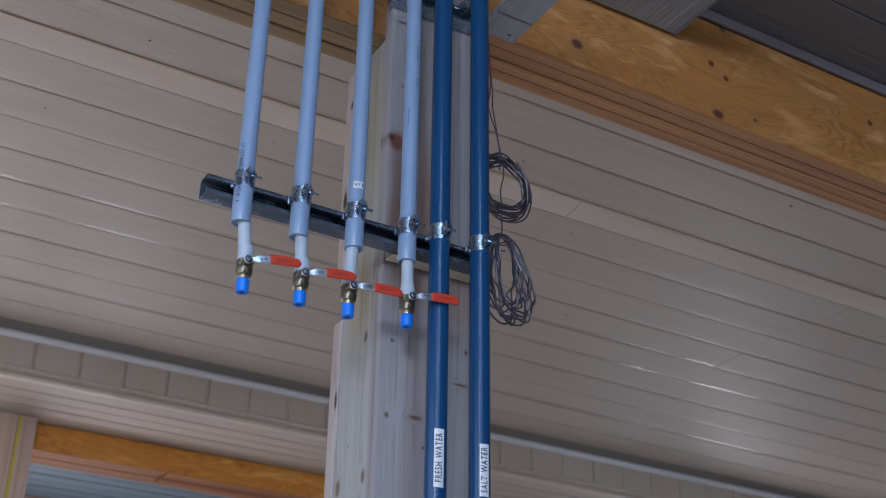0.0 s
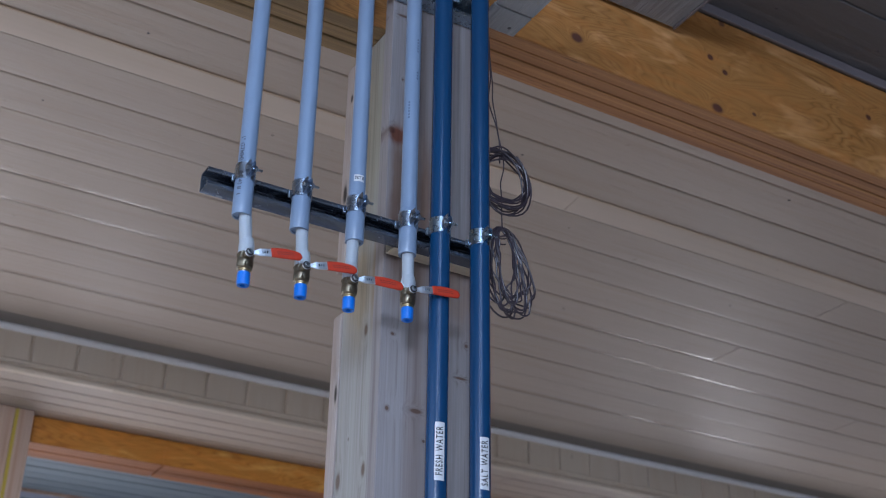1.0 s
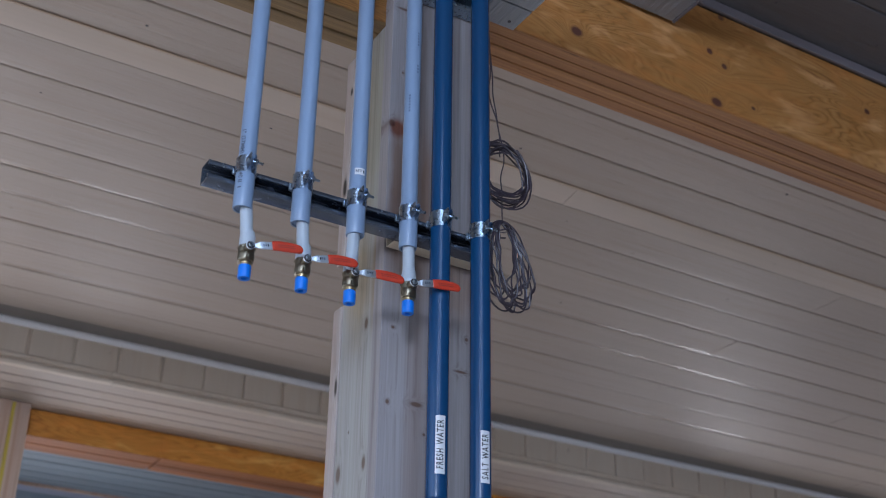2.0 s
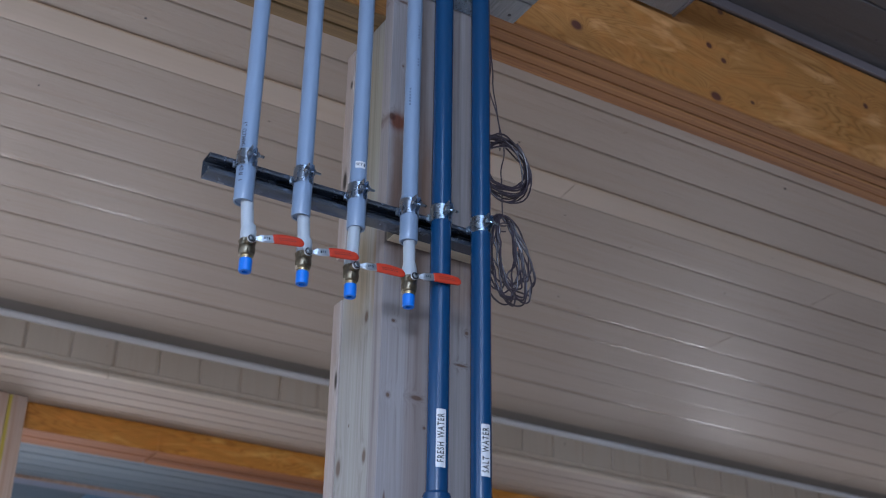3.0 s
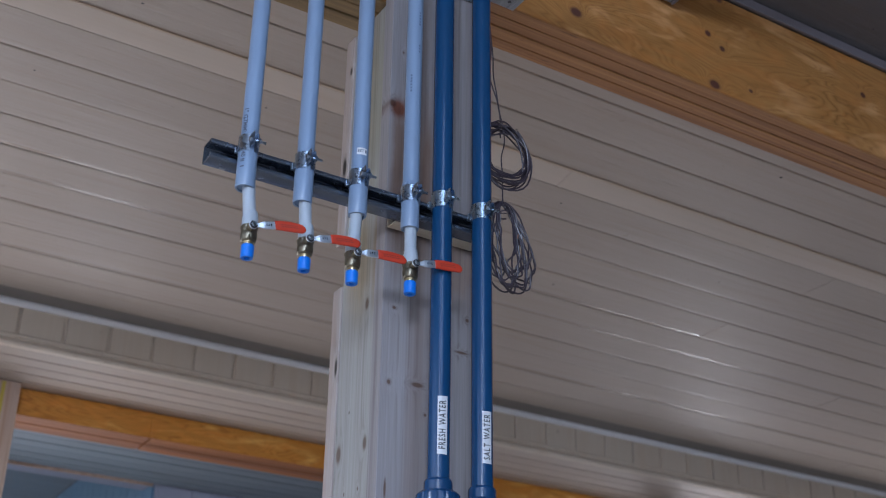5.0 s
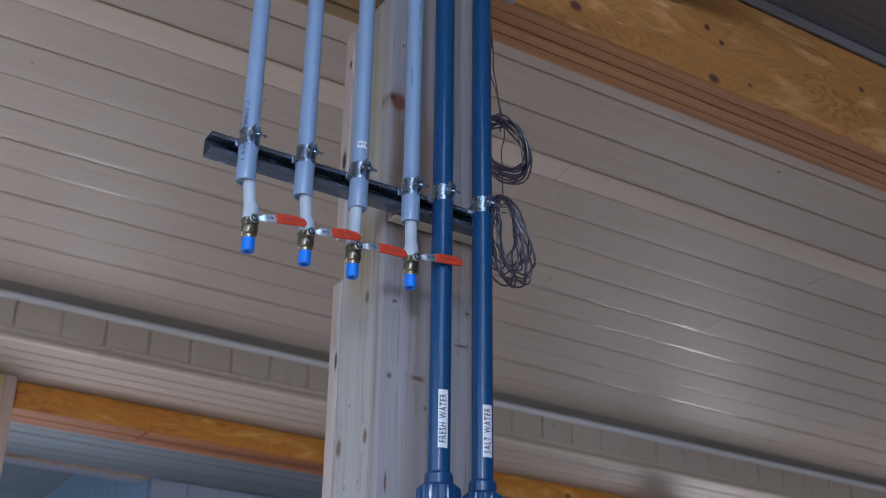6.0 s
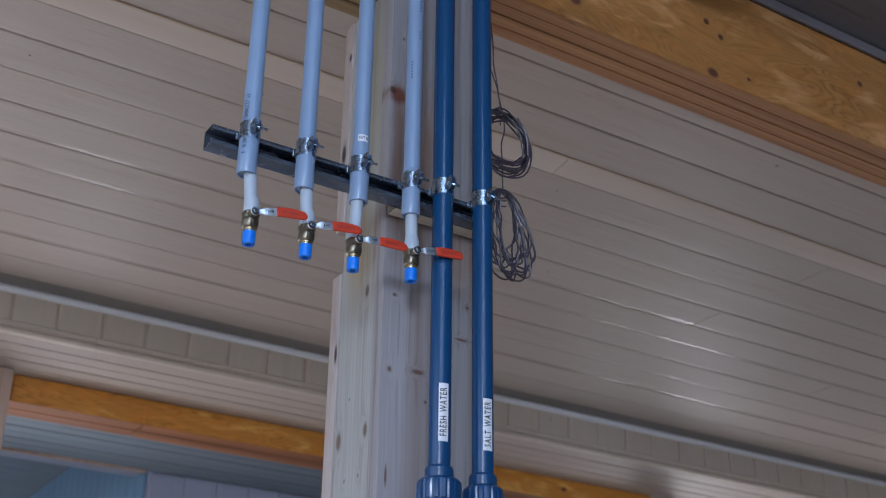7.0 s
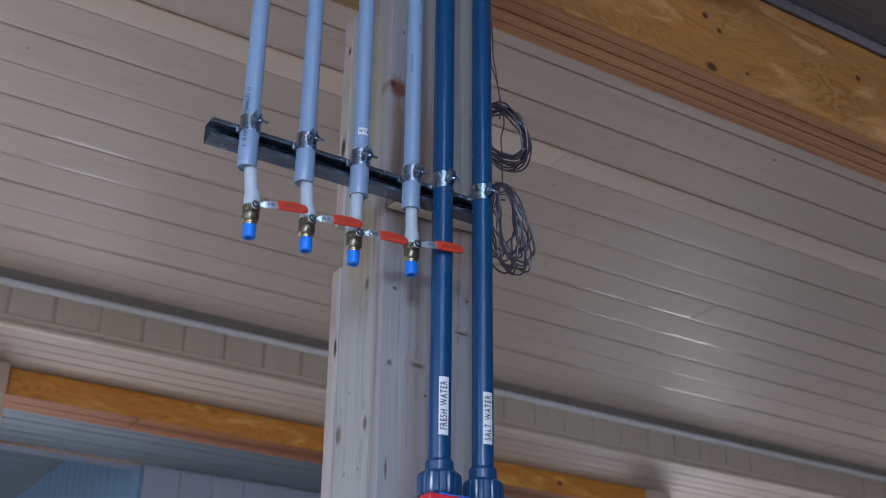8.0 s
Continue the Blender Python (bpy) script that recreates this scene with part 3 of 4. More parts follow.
wall("wall_west", -2.35, -2.2, -5.15, 3.4, 3.58, 3.86, wall_paint, "unseen beige sided wall added over a wide opening to limit daylight")
wall("wall_west", -2.35, -2.2, -5.15, -4.2, 0, 3.58, wall_paint, "unseen beige sided wall added beside a wide opening to limit daylight")
wall("wall_east", 8.1, 8.25, -5.15, 4.8, 0, 3.86, wall_paint, "unseen beige sided end wall added to limit daylight")
wall("wall_east", 8.1, 8.25, 5.8, 12.1, 0, 3.86, wall_paint, "unseen beige sided end wall added to limit daylight")
wall("wall_east", 8.1, 8.25, 4.8, 5.8, 2.4, 3.86, wall_paint, "unseen beige sided end wall added over an assumed opening")
wall("wall_north", 6.45, 8.1, 6.47, 6.62, 0, 3.86, lilac_wall, "lilac-grey wall of upright siding")
wall("wall_north", -2.2, 2.05, 6.47, 6.62, 3.332, 3.86, lilac_wall, "lilac-grey wall over the opening")
bm = boxed(0, 0.186, 6.455, 6.469, 0.02, 3.329, bevel=0.003)
plank = part("plank", bm, lilac_wall, wall_far)
plank.location.x = 2.086
for k in range(1, 16):
    o = new("plank", plank.data)
    o.parent = wall_far
    o.location.x = 2.086 + 0.19 * k
win = thing("window_1", (5.25, 6.47, 1.05), "plain window with a white frame", "window", kind="structure")
for a in ((0.0, 0.06, 0.02, 0.13, 0, 1.9), (1.14, 1.2, 0.02, 0.13, 0, 1.9), (0.06, 1.14, 0.02, 0.13, 0, 0.06), (0.06, 1.14, 0.02, 0.13, 1.84, 1.9)):
    part("window_frame", boxed(*a, bevel=0.004), white_trim, win)
pane = part("pane", boxed(0.05, 1.15, 0.07, 0.076, 0.05, 1.85), glass, win, smooth=False)
pane.visible_shadow = False
# the space behind the opening
wall_side = wall("wall_inner", 2.07, 2.2, 6.625, 11.9, 0, 3.72, blue_wall, "blue wall of narrow upright planks")
bm = boxed(2.052, 2.068, 0, 0.135, 0.02, 3.715, bevel=0.003)
plank = part("plank", bm, blue_wall, wall_side)
plank.location.y = 6.475
for k in range(1, 38):
    o = new("plank", plank.data)
    o.parent = wall_side
    o.location.y = 6.475 + 0.14 * k
bm = board_run(bmesh.new(), [(6.62 + 0.15 * i, 6.62 + 0.15 * (i + 1)) for i in range(35)], 3.72, -2.2, 2.05, {}, rng, 0.004, 0.004)
box(bm, -2.2, 2.05, 6.62, 11.9, 3.734, 3.76)
tagged(part("ceiling", bm, slate_soffit, None, smooth=False), "dark slate boarded ceiling behind the opening", "ceiling", kind="structure")


# ---- beams ----
def beam(x0, x1, y0, z0, z1, plies, ply, face, edge, label):
    b = thing("laminated_beam", (0, 0, 0), label, "beam")
    gap = 0.0038
    for k in range(plies):
        a = y0 + 0.0035 + ply * k
        part("lamination", boxed(x0, x1, a, a + ply - gap, z0 + (0.0, 0.0016, -0.0008, 0.001)[k % 4], z1, bevel=0.0014, seg=1), edge, b)
    part("face_veneer", boxed(x0, x1, y0, y0 + 0.003, z0 + 0.0025, z1, bevel=0.0008, seg=1), face, b, "swirling orange veneer with knots")
    return b


beam(1.247, 8.0, 2.054, 3.389, 3.723, 4, 0.040, veneer_face, beam_edge, "orange lacquered laminated timber beam with knots, resting on the post")
beam(-2.1, 1.243, 2.054, 3.261, 3.66, 3, 0.044, veneer_left, beam_edge_left, "weathered laminated timber beam ending on the post")
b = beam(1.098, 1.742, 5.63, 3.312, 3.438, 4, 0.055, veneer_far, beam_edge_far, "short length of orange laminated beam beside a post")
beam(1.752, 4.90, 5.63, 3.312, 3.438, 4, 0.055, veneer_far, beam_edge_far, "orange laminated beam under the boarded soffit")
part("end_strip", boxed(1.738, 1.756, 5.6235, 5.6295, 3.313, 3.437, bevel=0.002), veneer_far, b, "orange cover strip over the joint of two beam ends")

# ---- posts ----
post = thing("built_up_post", (1.135, 2.13, 0), "built-up spruce post of planed knotty boards, bluish light in their colour", "post")


def post_board(x0, x1, y0, y1, z0, z1, material, label="", bevel=0.002):
    part("board", boxed(x0 - 1.135, x1 - 1.135, y0 - 2.13, y1 - 2.13, z0, z1, bevel=bevel, seg=2), material, post, label)


post_board(1.022, 1.247, 2.015, 2.0525, 0.0, 3.50, spruce_front_shade, "front board, lapping the beam")
post_board(1.027, 1.243, 2.0555, 2.2030, 0.0, 3.259, spruce_side_cool)
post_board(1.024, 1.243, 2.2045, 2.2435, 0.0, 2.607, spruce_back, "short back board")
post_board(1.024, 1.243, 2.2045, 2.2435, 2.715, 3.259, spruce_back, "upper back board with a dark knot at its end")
far_post = thing("timber_post", (0.98, 5.59, 0), "raw timber post under the far soffit", "post")
part("board", boxed(-0.14, 0.03, -0.035, 0.035, 0, 3.438, bevel=0.004), spruce_far, far_post)
part("board", boxed(0.032, 0.115, -0.03, 0.035, 0, 3.438, bevel=0.004), spruce_far, far_post)
part("tape", boxed(0.031, 0.046, -0.0325, -0.030, 0.4, 3.43), yellow, far_post, "yellow tape down the post", smooth=False)
far_post = thing("timber_post", (4.98, 5.63, 0), "pale timber post at the beam's end", "post")
part("board", boxed(-0.075, 0.02, -0.02, 0.15, 0, 3.438, bevel=0.004), batten_wood, far_post)
part("board", boxed(0.022, 0.10, -0.02, 0.15, 0, 3.438, bevel=0.004), batten_wood, far_post)


# ---- loose soffit boards beside the beam ----
def soffit_boards(x0, x1, cuts, z, thick, label):
    s = thing("soffit_offcut", ((x0 + x1) / 2, cuts[-1], z), label, "soffit board", group="soffit boards by the beam")
    cx, cy = (x0 + x1) / 2, cuts[-1]
    for a, b in zip(cuts, cuts[1:]):
        part("board", boxed(x0 - cx, x1 - cx, b + 0.002 - cy, a - 0.002 - cy, 0, thick, bevel=0.0025), offcut_grey, s)
    part("backing", boxed(x0 - cx + 0.01, x1 - cx - 0.01, -0.0 + 0.01, cuts[0] - cy - 0.01, thick, thick + 0.012), raw_edge, s)
    return s


s1 = soffit_boards(1.249, 1.353, [2.022, 1.937, 1.75, 1.56, 1.37], 3.350, 0.012, "grey embossed soffit board end, screwed up against the beam")
bm = bmesh.new()
lathe(bm, [(0.003, -0.0015), (0.0045, -0.001), (0.0045, 0.0)], 12, Matrix.Translation((1.325 - 1.301, 1.995 - 1.37, 0)))
part("screw", bm, screw_dark, s1)
s2 = soffit_boards(1.36, 1.892, [2.044, 1.86, 1.67, 1.48, 1.29], 3.613, 0.014, "grey soffit panel ending short below the ceiling")
part("edge_strip", boxed(1.8925 - 1.626, 1.900 - 1.626, 0.0, 0.752, -0.004, 0.02, bevel=0.001), pale_trim, s2, "pale exposed edge")


# ---- strut channels ----
def rolled(path, t, radius, seg=4):
    """A sheet of thickness t bent along a path of (y, z), with rounded bends; gives its closed outline."""
    pts = [Vector(p) for p in path]
    mid = [pts[0]]
    for a, b, c in zip(pts, pts[1:], pts[2:]):
        u, w = (a - b).normalized(), (c - b).normalized()
        r = min(radius, (a - b).length * 0.49, (c - b).length * 0.49)
        for k in range(seg + 1):
            f = k / seg
            mid.append((b + u * r) * (1 - f) ** 2 + b * 2 * f * (1 - f) + (b + w * r) * f * f)
    mid.append(pts[-1])
    left, right = [], []
    for i, p in enumerate(mid):
        way = (mid[min(i + 1, len(mid) - 1)] - mid[max(i - 1, 0)]).normalized()
        side = Vector((-way.y, way.x)) * t / 2
        left.append(p + side)
        right.append(p - side)
    return left + right[::-1]


def channel(name, x0, x1, yf, z0, z1, material, label, t=0.0026, depth=0.041):
    """A C-section channel open to the front (-y), with lips turned back in, and slots along its web."""
    y0, y1 = yf, yf + depth
    cx, h = (x0 + x1) / 2, t / 2
    lip, ret = 0.0095, 0.0085
    s = thing(name, (cx, y1, z0), label, "channel rail")
    path = [(y0 + ret, z1 - lip), (y0 + h, z1 - lip), (y0 + h, z1 - h), (y1 - h, z1 - h), (y1 - h, z0 + h), (y0 + h, z0 + h), (y0 + h, z0 + lip), (y0 + ret, z0 + lip)]
    bm = prism(bmesh.new(), [(y - y1, z - z0) for y, z in rolled(path, t, 0.0042)], x0 - cx, x1 - cx)
    part("channel", bm, material, s)
    n = int((x1 - x0) / 0.05)
    for k in range(n):
        a = x0 + 0.012 + 0.05 * k - cx
        part("slot", boxed(a, a + 0.028, -t - 0.0012, -t - 0.0004, (z1 - z0) / 2 - 0.006, (z1 - z0) / 2 + 0.006), screw_dark, s, "dark slot in the web", smooth=False)
    return s


channel("strut_channel", 0.609, 1.228, 1.935, 2.662, 2.703, steel_rail, "galvanised steel strut channel carrying the pipes")
channel("strut_channel", 1.026, 1.236, 1.9775, 2.665, 2.703, batten_wood, "short pale channel fixed to the post behind the rail", depth=0.0365)
channel("strut_channel", 1.004, 1.245, 1.9735, 3.318, 3.359, steel, "short zinc-plated channel at the top of the post")


# ---- pipe clamps ----
def pipe_clamp(x, y, z, r, back, material, label):
    c = thing("pipe_clamp", (x, y, z), label, "pipe clamp", group="pipe clamps on the channel")
    h, t = 0.0175, 0.0016
    ro, ri = r + t, r + 0.0001
    for side in (-1, 1):
        # half band from the channel round to the front ear
        prof = []
        for k in range(15):
            a = math.radians(90 - side * (12 + 156 * k / 14))
            prof.append((math.cos(a), math.sin(a)))
        bm = bmesh.new()
        strip = []
        for px, py in prof:
            strip.append([bm.verts.new((px * ri, py * ri, -h)), bm.verts.new((px * ro, py * ro, -h)), bm.verts.new((px * ro, py * ro, h)), bm.verts.new((px * ri, py * ri, h))])
        for a, b in zip(strip, strip[1:]):
            for i in range(4):
                bm.faces.new((a[i], a[(i + 1) % 4], b[(i + 1) % 4], b[i]))
        bm.faces.new(strip[0][::-1])
        bm.faces.new(strip[-1])
        half = part("half_band", bm, material, c)
        # ear at the front, rounded
        bm = boxed(side * 0.004, side * (0.004 + t), -ro - 0.017, -ri + 0.002, -0.013, 0.015)
        bmesh.ops.bevel(bm, geom=[e for e in bm.edges if abs(e.verts[0].co.x - e.verts[1].co.x) > 0.0005 and e.verts[0].co.y < -ro - 0.01], offset=0.008, segments=4, profile=0.5, affect="EDGES")
        part("ear", bm, material, half)
        # foot that hooks into the channel
        part("foot", boxed(min(side * 0.004, side * 0.019), max(side * 0.004, side * 0.019), ri - 0.001, back - y + 0.004, -0.008, 0.008, bevel=0.0015), material, half)
    by = -ro - 0.009
    bm = rod(bmesh.new(), (-0.008, by, 0), (0.022, by, 0), 0.0027, 12)
    bolt = part("bolt", bm, material, c)
    part("head", rod(bmesh.new(), (-0.011, by, 0), (-0.0056, by, 0), 0.0062, 6, 0.0008), material, bolt)
    part("nut", rod(bmesh.new(), (0.0056, by, 0), (0.0112, by, 0), 0.0062, 6, 0.0008), material, bolt)
    return c


GREY_X = (0.674, 0.790, 0.906, 1.0225)
BLUE_X = (1.094, 1.189)
PY, BY = 1.915, 1.911
GR, BR = 0.0165, 0.0207
for x in GREY_X:
    pipe_clamp(x, PY, 2.692, GR + 0.0018, 1.935, steel_dull, "dull zinc strut clamp round a grey pipe")
for x, z in zip(BLUE_X, (2.697, 2.697)):
    pipe_clamp(x, BY, z, BR, 1.935, steel, "shiny zinc strut clamp round a blue pipe")
for x in BLUE_X:
    pipe_clamp(x, BY, 3.352, BR, 1.9735, steel, "shiny zinc strut clamp near the ceiling")

# ---- grey drops with their valves ----
TO_CAMERA = math.atan2(-1.9, -0.9)


def grey_pipe(x, bell):
    p = thing("grey_pipe", (x, PY, bell), "blue-grey plastic conduit hanging from above, held by a clamp", "pipe", group="grey conduit drops")
    up = 3.752 - bell
    part("tube", lathed([(GR, 0.09), (GR, up)], 40), pvc_grey, p)
    part("sleeve", lathed([(GR - 0.0025, 0.004), (GR - 0.0022, 0.0), (GR + 0.001, 0.0), (GR + 0.0017, 0.002), (GR + 0.0017, 0.098), (GR + 0.0002, 0.102)], 40), pvc_grey, p, "wider sleeve at the lower end")
    return p


def drop_valve(x, top, low, shift, lever, name_label):
    """Milky tube, brass ball valve with a red lever, and a blue cap."""
    v = thing("ball_valve", (x, PY, low), name_label, "valve", group="capped ball valves")
    ln = top - low
    a = Vector((shift * 0.5, 0, ln))
    foot = Vector((shift, 0, 0.063))
    bm = bmesh.new()
    tube(bm, [a + (a - foot) * 0.25, a, a.lerp(foot, 0.35), a.lerp(foot, 0.7), foot], 0.0118, 28)
    tb = part("tubing", bm, tubing, v, "milky plastic tubing")
    here = Matrix.Translation((shift, 0, 0))
    part("collar", lathed([(0.0120, 0.094), (0.0132, 0.090), (0.0135, 0.086), (0.0146, 0.082), (0.0148, 0.067), (0.0140, 0.063)], 28, here), tubing, tb, "flared tubing collar")
    body = part("body", lathed([(0.0125, 0.066), (0.0142, 0.064), (0.0150, 0.060), (0.0153, 0.056), (0.0146, 0.051), (0.0154, 0.048), (0.0154, 0.043), (0.0148, 0.038), (0.0142, 0.034), (0.0108, 0.032)], 32, here), brass, v, "dull brass body")
    part("hex_nut", lathed([(0.0140, 0.0325), (0.0158, 0.0345), (0.0158, 0.0415), (0.0148, 0.0435)], 6, here @ pose(0, 0, 0, 0, 0, 12)), brass, body)
    part("hex_collar", lathed([(0.0142, 0.0560), (0.0162, 0.0575), (0.0162, 0.0625), (0.0148, 0.0640)], 6, here @ pose(0, 0, 0, 0, 0, 40)), brass, body)
    part("neck", lathed([(0.0098, 0.033), (0.0104, 0.031), (0.0098, 0.029), (0.0104, 0.027), (0.0098, 0.024)], 24, here), bright_brass, body, "bright brass thread")
    cap = part("cap", lathed([(0.0108, 0.0258), (0.0117, 0.0246), (0.0120, 0.022), (0.0116, 0.001), (0.0108, 0.0), (0.0056, 0.0), (0.0052, 0.002), (0.0050, 0.016)], 30, here), cap_blue, v, "bright blue plastic cap")
    part("bore", lathed([(0.0048, 0.0145), (0.0048, 0.0165)], 20, here), cap_hole, cap)
    # stem towards the front, then the lever
    sx = shift - 0.0035
    zc = 0.0545
    stem = part("stem", rod(bmesh.new(), (sx, -0.010, zc), (sx, -0.027, zc), 0.0072, 20, 0.001), brass, v)
    part("washer", rod(bmesh.new(), (sx, -0.0292, zc), (sx, -0.0302, zc), 0.0074, 20), screw_dark, stem)
    part("nut", rod(bmesh.new(), (sx, -0.0300, zc), (sx, -0.0350, zc), 0.0056, 6, 0.0012), steel, stem, "bright lever nut")
    turn = Matrix.Translation((sx, -0.0275, zc)) @ Matrix.Rotation(math.radians(lever), 4, (0, 1, 0)) @ Matrix.Rotation(math.radians(-4), 4, (0, 0, 1))
    bm = bmesh.new()
    lathe(bm, [(0.0072, -0.0011), (0.0080, -0.0004), (0.0080, 0.0004), (0.0072, 0.0011)], 20, Matrix.Rotation(math.radians(90), 4, "X"))
    strip = []
    for x, y, high in ((0.002, 0.0, 0.0046), (0.011, 0.0, 0.0042), (0.0155, -0.0012, 0.0058), (0.019, -0.0018, 0.0072), (0.030, -0.0020, 0.0074), (0.052, -0.0020, 0.0070)):
        strip.append([bm.verts.new((x, y + dy, z)) for dy, z in ((-0.0013, -high + 0.0008), (-0.0013, high - 0.0008), (-0.0005, high), (0.0013, high), (0.0013, -high), (-0.0005, -high))])
    for a, b in zip(strip, strip[1:]):
        for i in range(6):
            bm.faces.new((a[i], a[(i + 1) % 6], b[(i + 1) % 6], b[i]))
    bm.faces.new(strip[0][::-1])
    bm.faces.new(strip[-1])
    bmesh.ops.transform(bm, matrix=turn, verts=bm.verts)
    arm = part("lever", bm, lever_steel, v, "bright steel lever")
    # stamped mark, unreadable
    bm = bmesh.new()
    for k in range(3):
        box(bm, 0.023 + 0.0042 * k, 0.0258 + 0.0042 * k, -0.0036, -0.0032, -0.0022 + 0.0006 * (k % 2), 0.0026)
    bmesh.ops.transform(bm, matrix=turn, verts=bm.verts)
    part("stamp", bm, steel_dull, arm, smooth=False)
    # dipped sleeve: a rounded tongue that droops towards its end
    bm, rows = bmesh.new(), []
    for k in (0.0, 0.02, 0.12, 0.3, 0.5, 0.68, 0.8, 0.88, 0.94, 0.98, 1.0):
        high = 0.0086 + 0.0012 * math.sin(math.pi * min(1, k * 1.2))
        thick = 0.0043
        if k > 0.84:
            f = math.sqrt(max(0.02, 1 - ((k - 0.84) / 0.16) ** 2))
            high, thick = high * f, thick * (0.35 + 0.65 * f)
        if k == 0.0:
            high, thick = high - 0.0009, thick - 0.0009
        row = []
        for q in range(18):
            a = 2 * math.pi * q / 18
            c, d = math.cos(a), math.sin(a)
            row.append(bm.verts.new((0.0405 + 0.0595 * k, -0.0008 + thick * math.copysign(abs(c) ** 0.7, c), -0.0065 * k * k + 0.0008 + high * math.copysign(abs(d) ** 0.8, d))))
        rows.append(row)
    for a, b in zip(rows, rows[1:]):
        for i in range(18):
            bm.faces.new((a[i], a[(i + 1) % 18], b[(i + 1) % 18], b[i]))
    bm.faces.new(rows[0][::-1])
    bm.faces.new(rows[-1])
    bmesh.ops.transform(bm, matrix=turn, verts=bm.verts)
    grip = part("grip", bm, sleeve_red, arm, "red-orange vinyl sleeve")
    # faint print on the sleeve, unreadable
    bm = bmesh.new()
    for q, (z0, z1) in enumerate(((0.0012, 0.0030), (-0.0026, -0.0008))):
        for k in range(6):
            xa = 0.050 + k * 0.0056 + 0.0015 * q
            box(bm, xa, xa + 0.0043, -0.0054, -0.0046, z0 - 0.0012 - 0.0006 * k * k / 9, z1 - 0.0012 - 0.0006 * k * k / 9)
    bmesh.ops.transform(bm, matrix=turn, verts=bm.verts)
    part("print", bm, sleeve_print, grip, smooth=False)
    return v


BELLS = (2.603, 2.606, 2.614, 2.618)
LOWS = (2.466, 2.470, 2.469, 2.479)
SHIFTS = (0.016, 0.012, -0.005, 0.004)
LEVERS = (-11.0, -10.0, -5.5, -8.5)
PIPES = [grey_pipe(x, b) for x, b in zip(GREY_X, BELLS)]
for x, b, lo, s, lv in zip(GREY_X, BELLS, LOWS, SHIFTS, LEVERS):
    drop_valve(x, b + 0.003, lo, s, lv, "brass ball valve with red lever and blue cap, below grey pipe")
# printing on the first pipe, label on the third, faint print on the fourth
p = PIPES[0]
lettering('1" (27MM)', 0.0125, print_grey, p, "pipe_print", on_pipe(GR + 0.0003, TO_CAMERA - 0.60, 2.742 - BELLS[0], -1))
lettering("40", 0.0125, print_grey, p, "pipe_print", on_pipe(GR + 0.0021, TO_CAMERA - 0.45, 2.667 - BELLS[0], -1))
for z in (2.655, 2.6515, 2.640):
    part("pipe_print", patch_on_pipe(GR + 0.0018, TO_CAMERA - 0.45, 0.22, z - BELLS[0], z + 0.0022 - BELLS[0], 0.0003, 4), print_grey, p)
p = PIPES[2]
part("label", patch_on_pipe(GR + 0.0001, TO_CAMERA + 0.20, 0.62, 2.742 - BELLS[2], 2.757 - BELLS[2]), paper, p, "small white printed label")


def across_pipe(r, facing, z0):
    return lambda u, v: Vector((r * math.cos(facing + u / r), r * math.sin(facing + u / r), z0 + v))


lettering("SET", 0.0085, print_grey, p, "label_print", across_pipe(GR + 0.0008, TO_CAMERA + 0.05, 2.7495 - BELLS[2]))
patch = patch_on_pipe(GR + 0.0007, TO_CAMERA + 0.66, 0.09, 2.746 - BELLS[2], 2.753 - BELLS[2], 0.0002, 4)
part("label_print", patch, print_grey, p)
p = PIPES[3]
for z0, n in ((2.93, 6), (3.10, 5), (3.03, 3)):
    for k in range(n):
        z = z0 + 0.0075 * k - BELLS[3]
        part("pipe_print", patch_on_pipe(GR + 0.0001, TO_CAMERA + (-0.35 if z0 < 3.0 else 0.6), 0.12, z, z + 0.005, 0.0003, 3), print_faint, p)


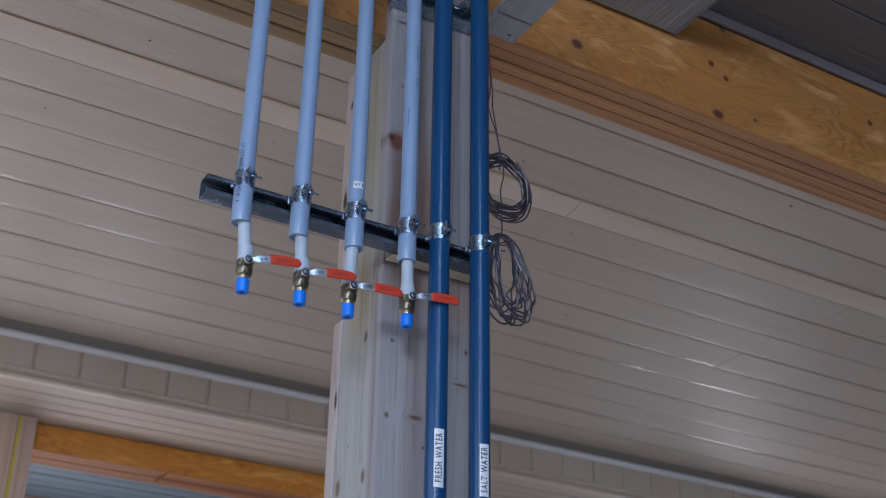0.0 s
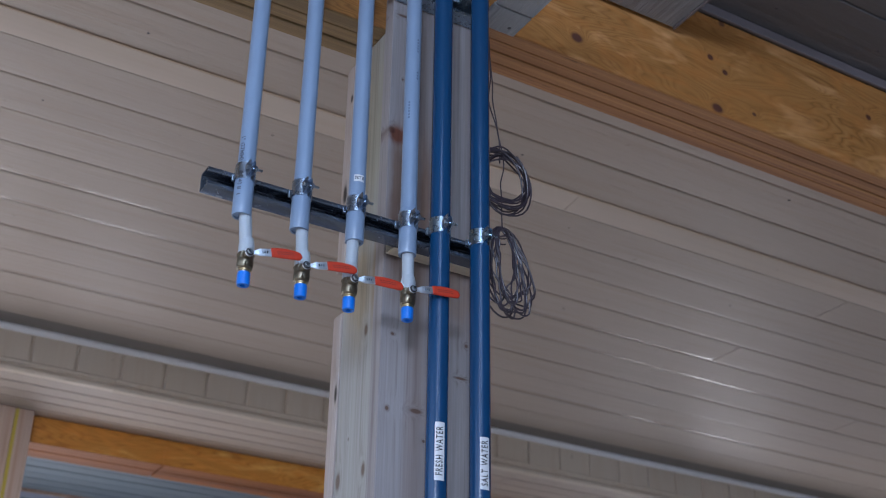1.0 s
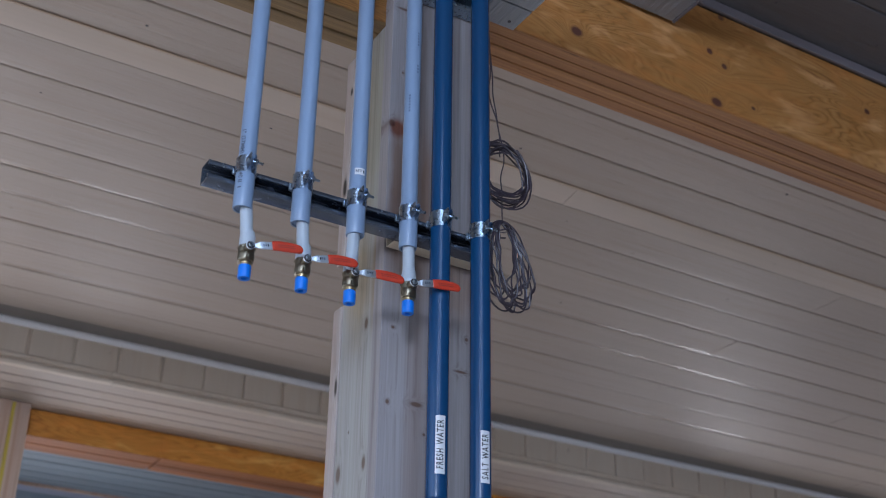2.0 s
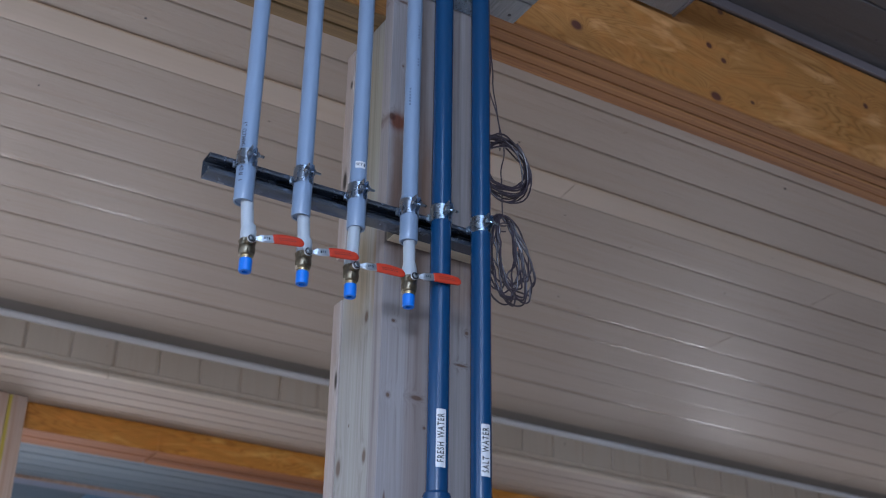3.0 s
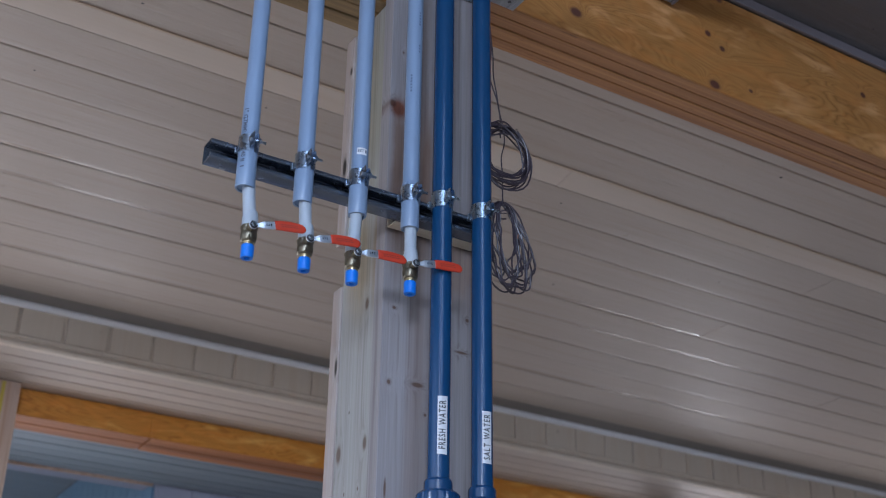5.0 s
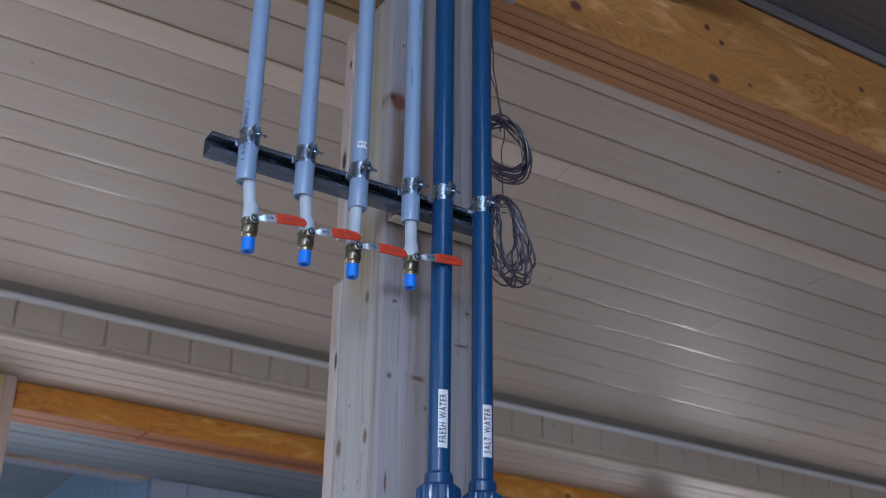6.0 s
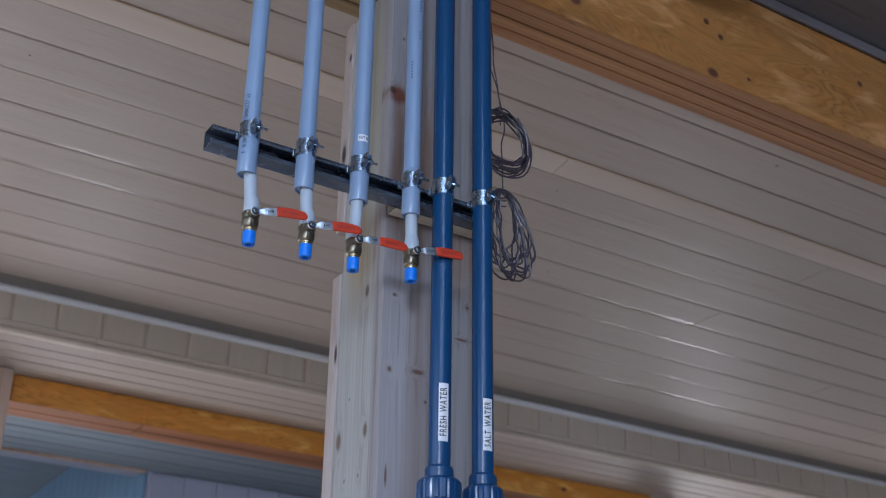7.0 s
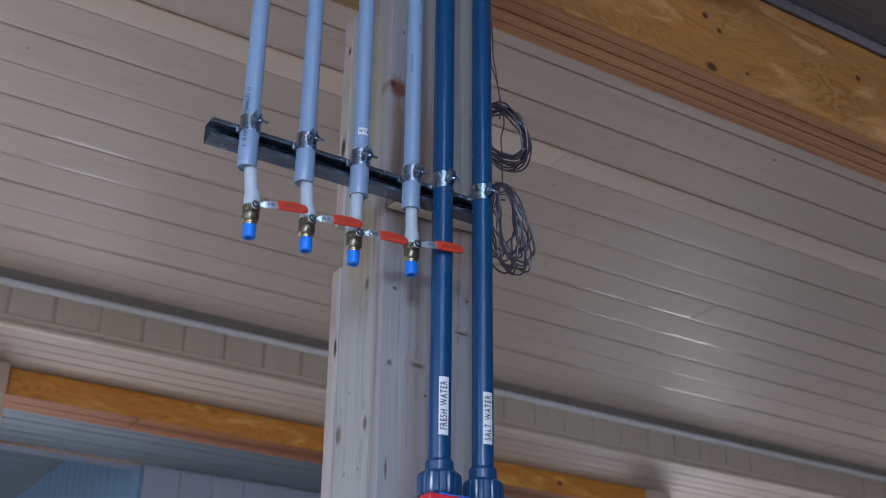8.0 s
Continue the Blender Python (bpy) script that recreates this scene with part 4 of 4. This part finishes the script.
# ---- blue water pipes ----
def blue_pipe(x, text, z0, z1, label, nut_r, turn):
    p = thing("blue_pipe", (x, BY, 0), label, "pipe", group="blue water pipes")
    part("tube", lathed([(BR, 2.10), (BR, 3.752)], 48), pvc_blue, p)
    part("tube", lathed([(BR, 0.0), (BR, 1.86)], 48), pvc_blue, p)
    socket = part("socket", lathed([(BR, 2.126), (0.0245, 2.124), (0.0262, 2.120), (0.0266, 2.098)], 44), pvc_navy, p, "navy socket")
    # ribbed union nut
    bm = bmesh.new()
    seg = 72
    rows = []
    for rr, z, rib in ((0.027, 2.103, 0), (nut_r - 0.006, 2.101, 0), (nut_r - 0.001, 2.096, 0), (nut_r, 2.090, 1), (nut_r, 2.062, 1), (nut_r - 0.002, 2.058, 0), (nut_r - 0.008, 2.056, 0)):
        rows.append([bm.verts.new(((rr - (0.0018 if rib and i % 4 == 0 else 0)) * math.cos(2 * math.pi * i / seg), (rr - (0.0018 if rib and i % 4 == 0 else 0)) * math.sin(2 * math.pi * i / seg), z)) for i in range(seg)])
    for a, b in zip(rows, rows[1:]):
        for i in range(seg):
            bm.faces.new((a[i], a[(i + 1) % seg], b[(i + 1) % seg], b[i]))
    bm.faces.new(rows[0])
    bm.faces.new(rows[-1][::-1])
    part("union_nut", bm, pvc_navy, p, "ribbed navy union nut")
    part("valve_body", lathed([(0.030, 2.056), (0.031, 2.03), (0.036, 2.01), (0.036, 1.95), (0.031, 1.93), (0.0385, 1.90), (0.0385, 1.87), (0.027, 1.855)], 40), pvc_navy, p, "navy ball valve body")
    face = TO_CAMERA + turn
    lab = part("label", patch_on_pipe(BR + 0.0001, face, 0.46, z0, z1), paper, p, "white label with black capitals")
    lettering(text, 0.0124, print_dark, lab, "letters", on_pipe(BR + 0.0007, face, (z0 + z1) / 2, 1, 1.5), spread=1.2 if len(text) > 10 else 1.24)
    return p


b1 = blue_pipe(BLUE_X[0], "FRESH WATER", 2.1685, 2.2795, "blue plastic water pipe labelled FRESH WATER, clamped to the post", 0.041, 0.22)
blue_pipe(BLUE_X[1], "SALT WATER", 2.167, 2.268, "blue plastic water pipe labelled SALT WATER, clamped to the post", 0.038, 0.36)
# red lever on the first valve
bm = bmesh.new()
box(bm, -0.075, 0.035, -0.088, -0.05, 2.016, 2.040, bevel=0.006, seg=3)
box(bm, -0.018, 0.018, -0.058, -0.02, 2.0, 2.030, bevel=0.004)
h = part("handle", bm, valve_red, b1, "red plastic valve handle")
part("handle_inlay", boxed(-0.05, 0.01, -0.084, -0.056, 2.0395, 2.0425, bevel=0.001), cap_blue, h, "blue inlay")


# ---- wires ----
def smooth(pts, times=2):
    for _ in range(times):
        pts = [pts[0]] + [(pts[i - 1] + pts[i] * 2 + pts[i + 1]) / 4 for i in range(1, len(pts) - 1)] + [pts[-1]]
    return pts


def round_coil(r, loops, rx, rz):
    """Loose round turns, each a little off the last."""
    pts, n = [], 24
    for lp in range(loops):
        ax, az = rx * r.uniform(0.8, 1.1), rz * r.uniform(0.82, 1.05)
        ox, oz, oy = r.uniform(-0.006, 0.008), r.uniform(-0.016, 0.014), r.uniform(-0.014, 0.014)
        tilt, ph = r.uniform(-0.35, 0.35), r.uniform(0, 6)
        for k in range(n):
            a = 2 * math.pi * k / n + math.pi / 2
            wob = 1 + 0.07 * math.sin(2 * a + ph) + 0.04 * math.sin(5 * a + ph)
            x, z = ax * math.cos(a) * wob, az * math.sin(a) * wob
            pts.append(Vector((ox + x * math.cos(tilt) - z * math.sin(tilt) * 0.5, oy + 0.010 * math.sin(a + ph), oz + z + x * math.sin(tilt))))
    return smooth(pts)


def tied_coil(r, loops, wide, high):
    """Long turns gathered at a tie on top and spreading below."""
    pts, n = [], 44
    for lp in range(loops):
        w, h = wide * r.uniform(0.5, 1.05), high * r.uniform(0.74, 1.03)
        lean, oy, ph = r.uniform(-0.04, 0.30), r.uniform(-0.016, 0.016), r.uniform(0, 6)
        for k in range(n):
            a = 2 * math.pi * k / n
            down = (1 - math.cos(a)) / 2
            x = w * math.sin(a) * (0.8 + 0.25 * down) + 0.006 * math.sin(4 * a + ph) * down + 0.003 * math.sin(9 * a + 2 * ph)
            z = -h * down + 0.008 * math.sin(3 * a + ph) * down + 0.003 * math.sin(8 * a + ph)
            pts.append(Vector((x + lean * -z, oy * down + 0.006 * math.sin(2 * a + ph), z)))
    return smooth(pts, 1)


WY = 1.985
rw = random.Random(11)
wires = thing("wire_coil", (1.294, WY, 2.910), "coil of thin dark wire hanging beside the blue pipe", "wire coil", group="hanging wire coils")
part("coiled_wire", tube(bmesh.new(), round_coil(rw, 14, 0.074, 0.077), 0.0020, 6), wire_mat, wires)
o = Vector((1.294, WY, 2.910))
drop = [(1.255, 3.40), (1.257, 3.25), (1.268, 3.16), (1.266, 3.11), (1.277, 3.06), (1.280, 3.025), (1.292, 2.985), (1.298, 2.94), (1.285, 2.90), (1.290, 2.86), (1.289, 2.82), (1.290, 2.785)]
lead = []
for (xa, za), (xb, zb) in zip(drop, drop[1:]):
    for k in range(4):
        lead.append(Vector((xa + (xb - xa) * k / 4, WY - 0.004, za + (zb - za) * k / 4)) - o)
lead.append(Vector((1.290, WY - 0.004, 2.785)) - o)
lead = smooth(lead, 3)
part("lead", tube(bmesh.new(), lead, 0.0015, 6), wire_mat, wires)
twin = [p + Vector((0.006 * math.sin(i * 0.4) - 0.003, 0.003, 0.0)) for i, p in enumerate(lead[:28])]
part("lead", tube(bmesh.new(), twin, 0.0015, 6), wire_mat, wires)
wires = thing("wire_coil", (1.292, WY, 2.79), "longer coil of thin dark wire tied at its top", "wire coil", group="hanging wire coils")
part("coiled_wire", tube(bmesh.new(), tied_coil(rw, 14, 0.054, 0.215), 0.0020, 6), wire_mat, wires)
tie = [Vector((0.012 * math.cos(a), 0.013 * math.sin(a), -0.022 + 0.0022 * a)) for a in [k * 0.5 for k in range(-12, 13)]]
part("tie", tube(bmesh.new(), tie, 0.0016, 6), wire_mat, wires, "turns of wire tying the coil")
part("bare_end", rod(bmesh.new(), (0.026, -0.018, -0.088), (0.027, -0.018, -0.078), 0.0012, 8), copper, wires, "bare copper end")


# ---- nail heads in the ceiling boards ----
def nails(owner, z, spots):
    for x, y in spots:
        part("nail", lathed([(0.0035, -0.0012), (0.0048, -0.0004), (0.0048, 0.002)], 10, Matrix.Translation((x, y, z))), screw_dark, owner)


nails(bpy.data.objects["ceiling"], 3.6575, [(0.690, 2.88), (1.95, 2.86), (2.9, 2.62)])
nails(bpy.data.objects["ceiling"], 3.648, [(2.36, 3.17), (0.52, 3.36), (1.2, 3.17), (3.3, 3.36), (2.75, 3.75)])
nails(bpy.data.objects["ceiling.001"], 3.76, [(2.22, 1.96), (2.62, 1.95)])
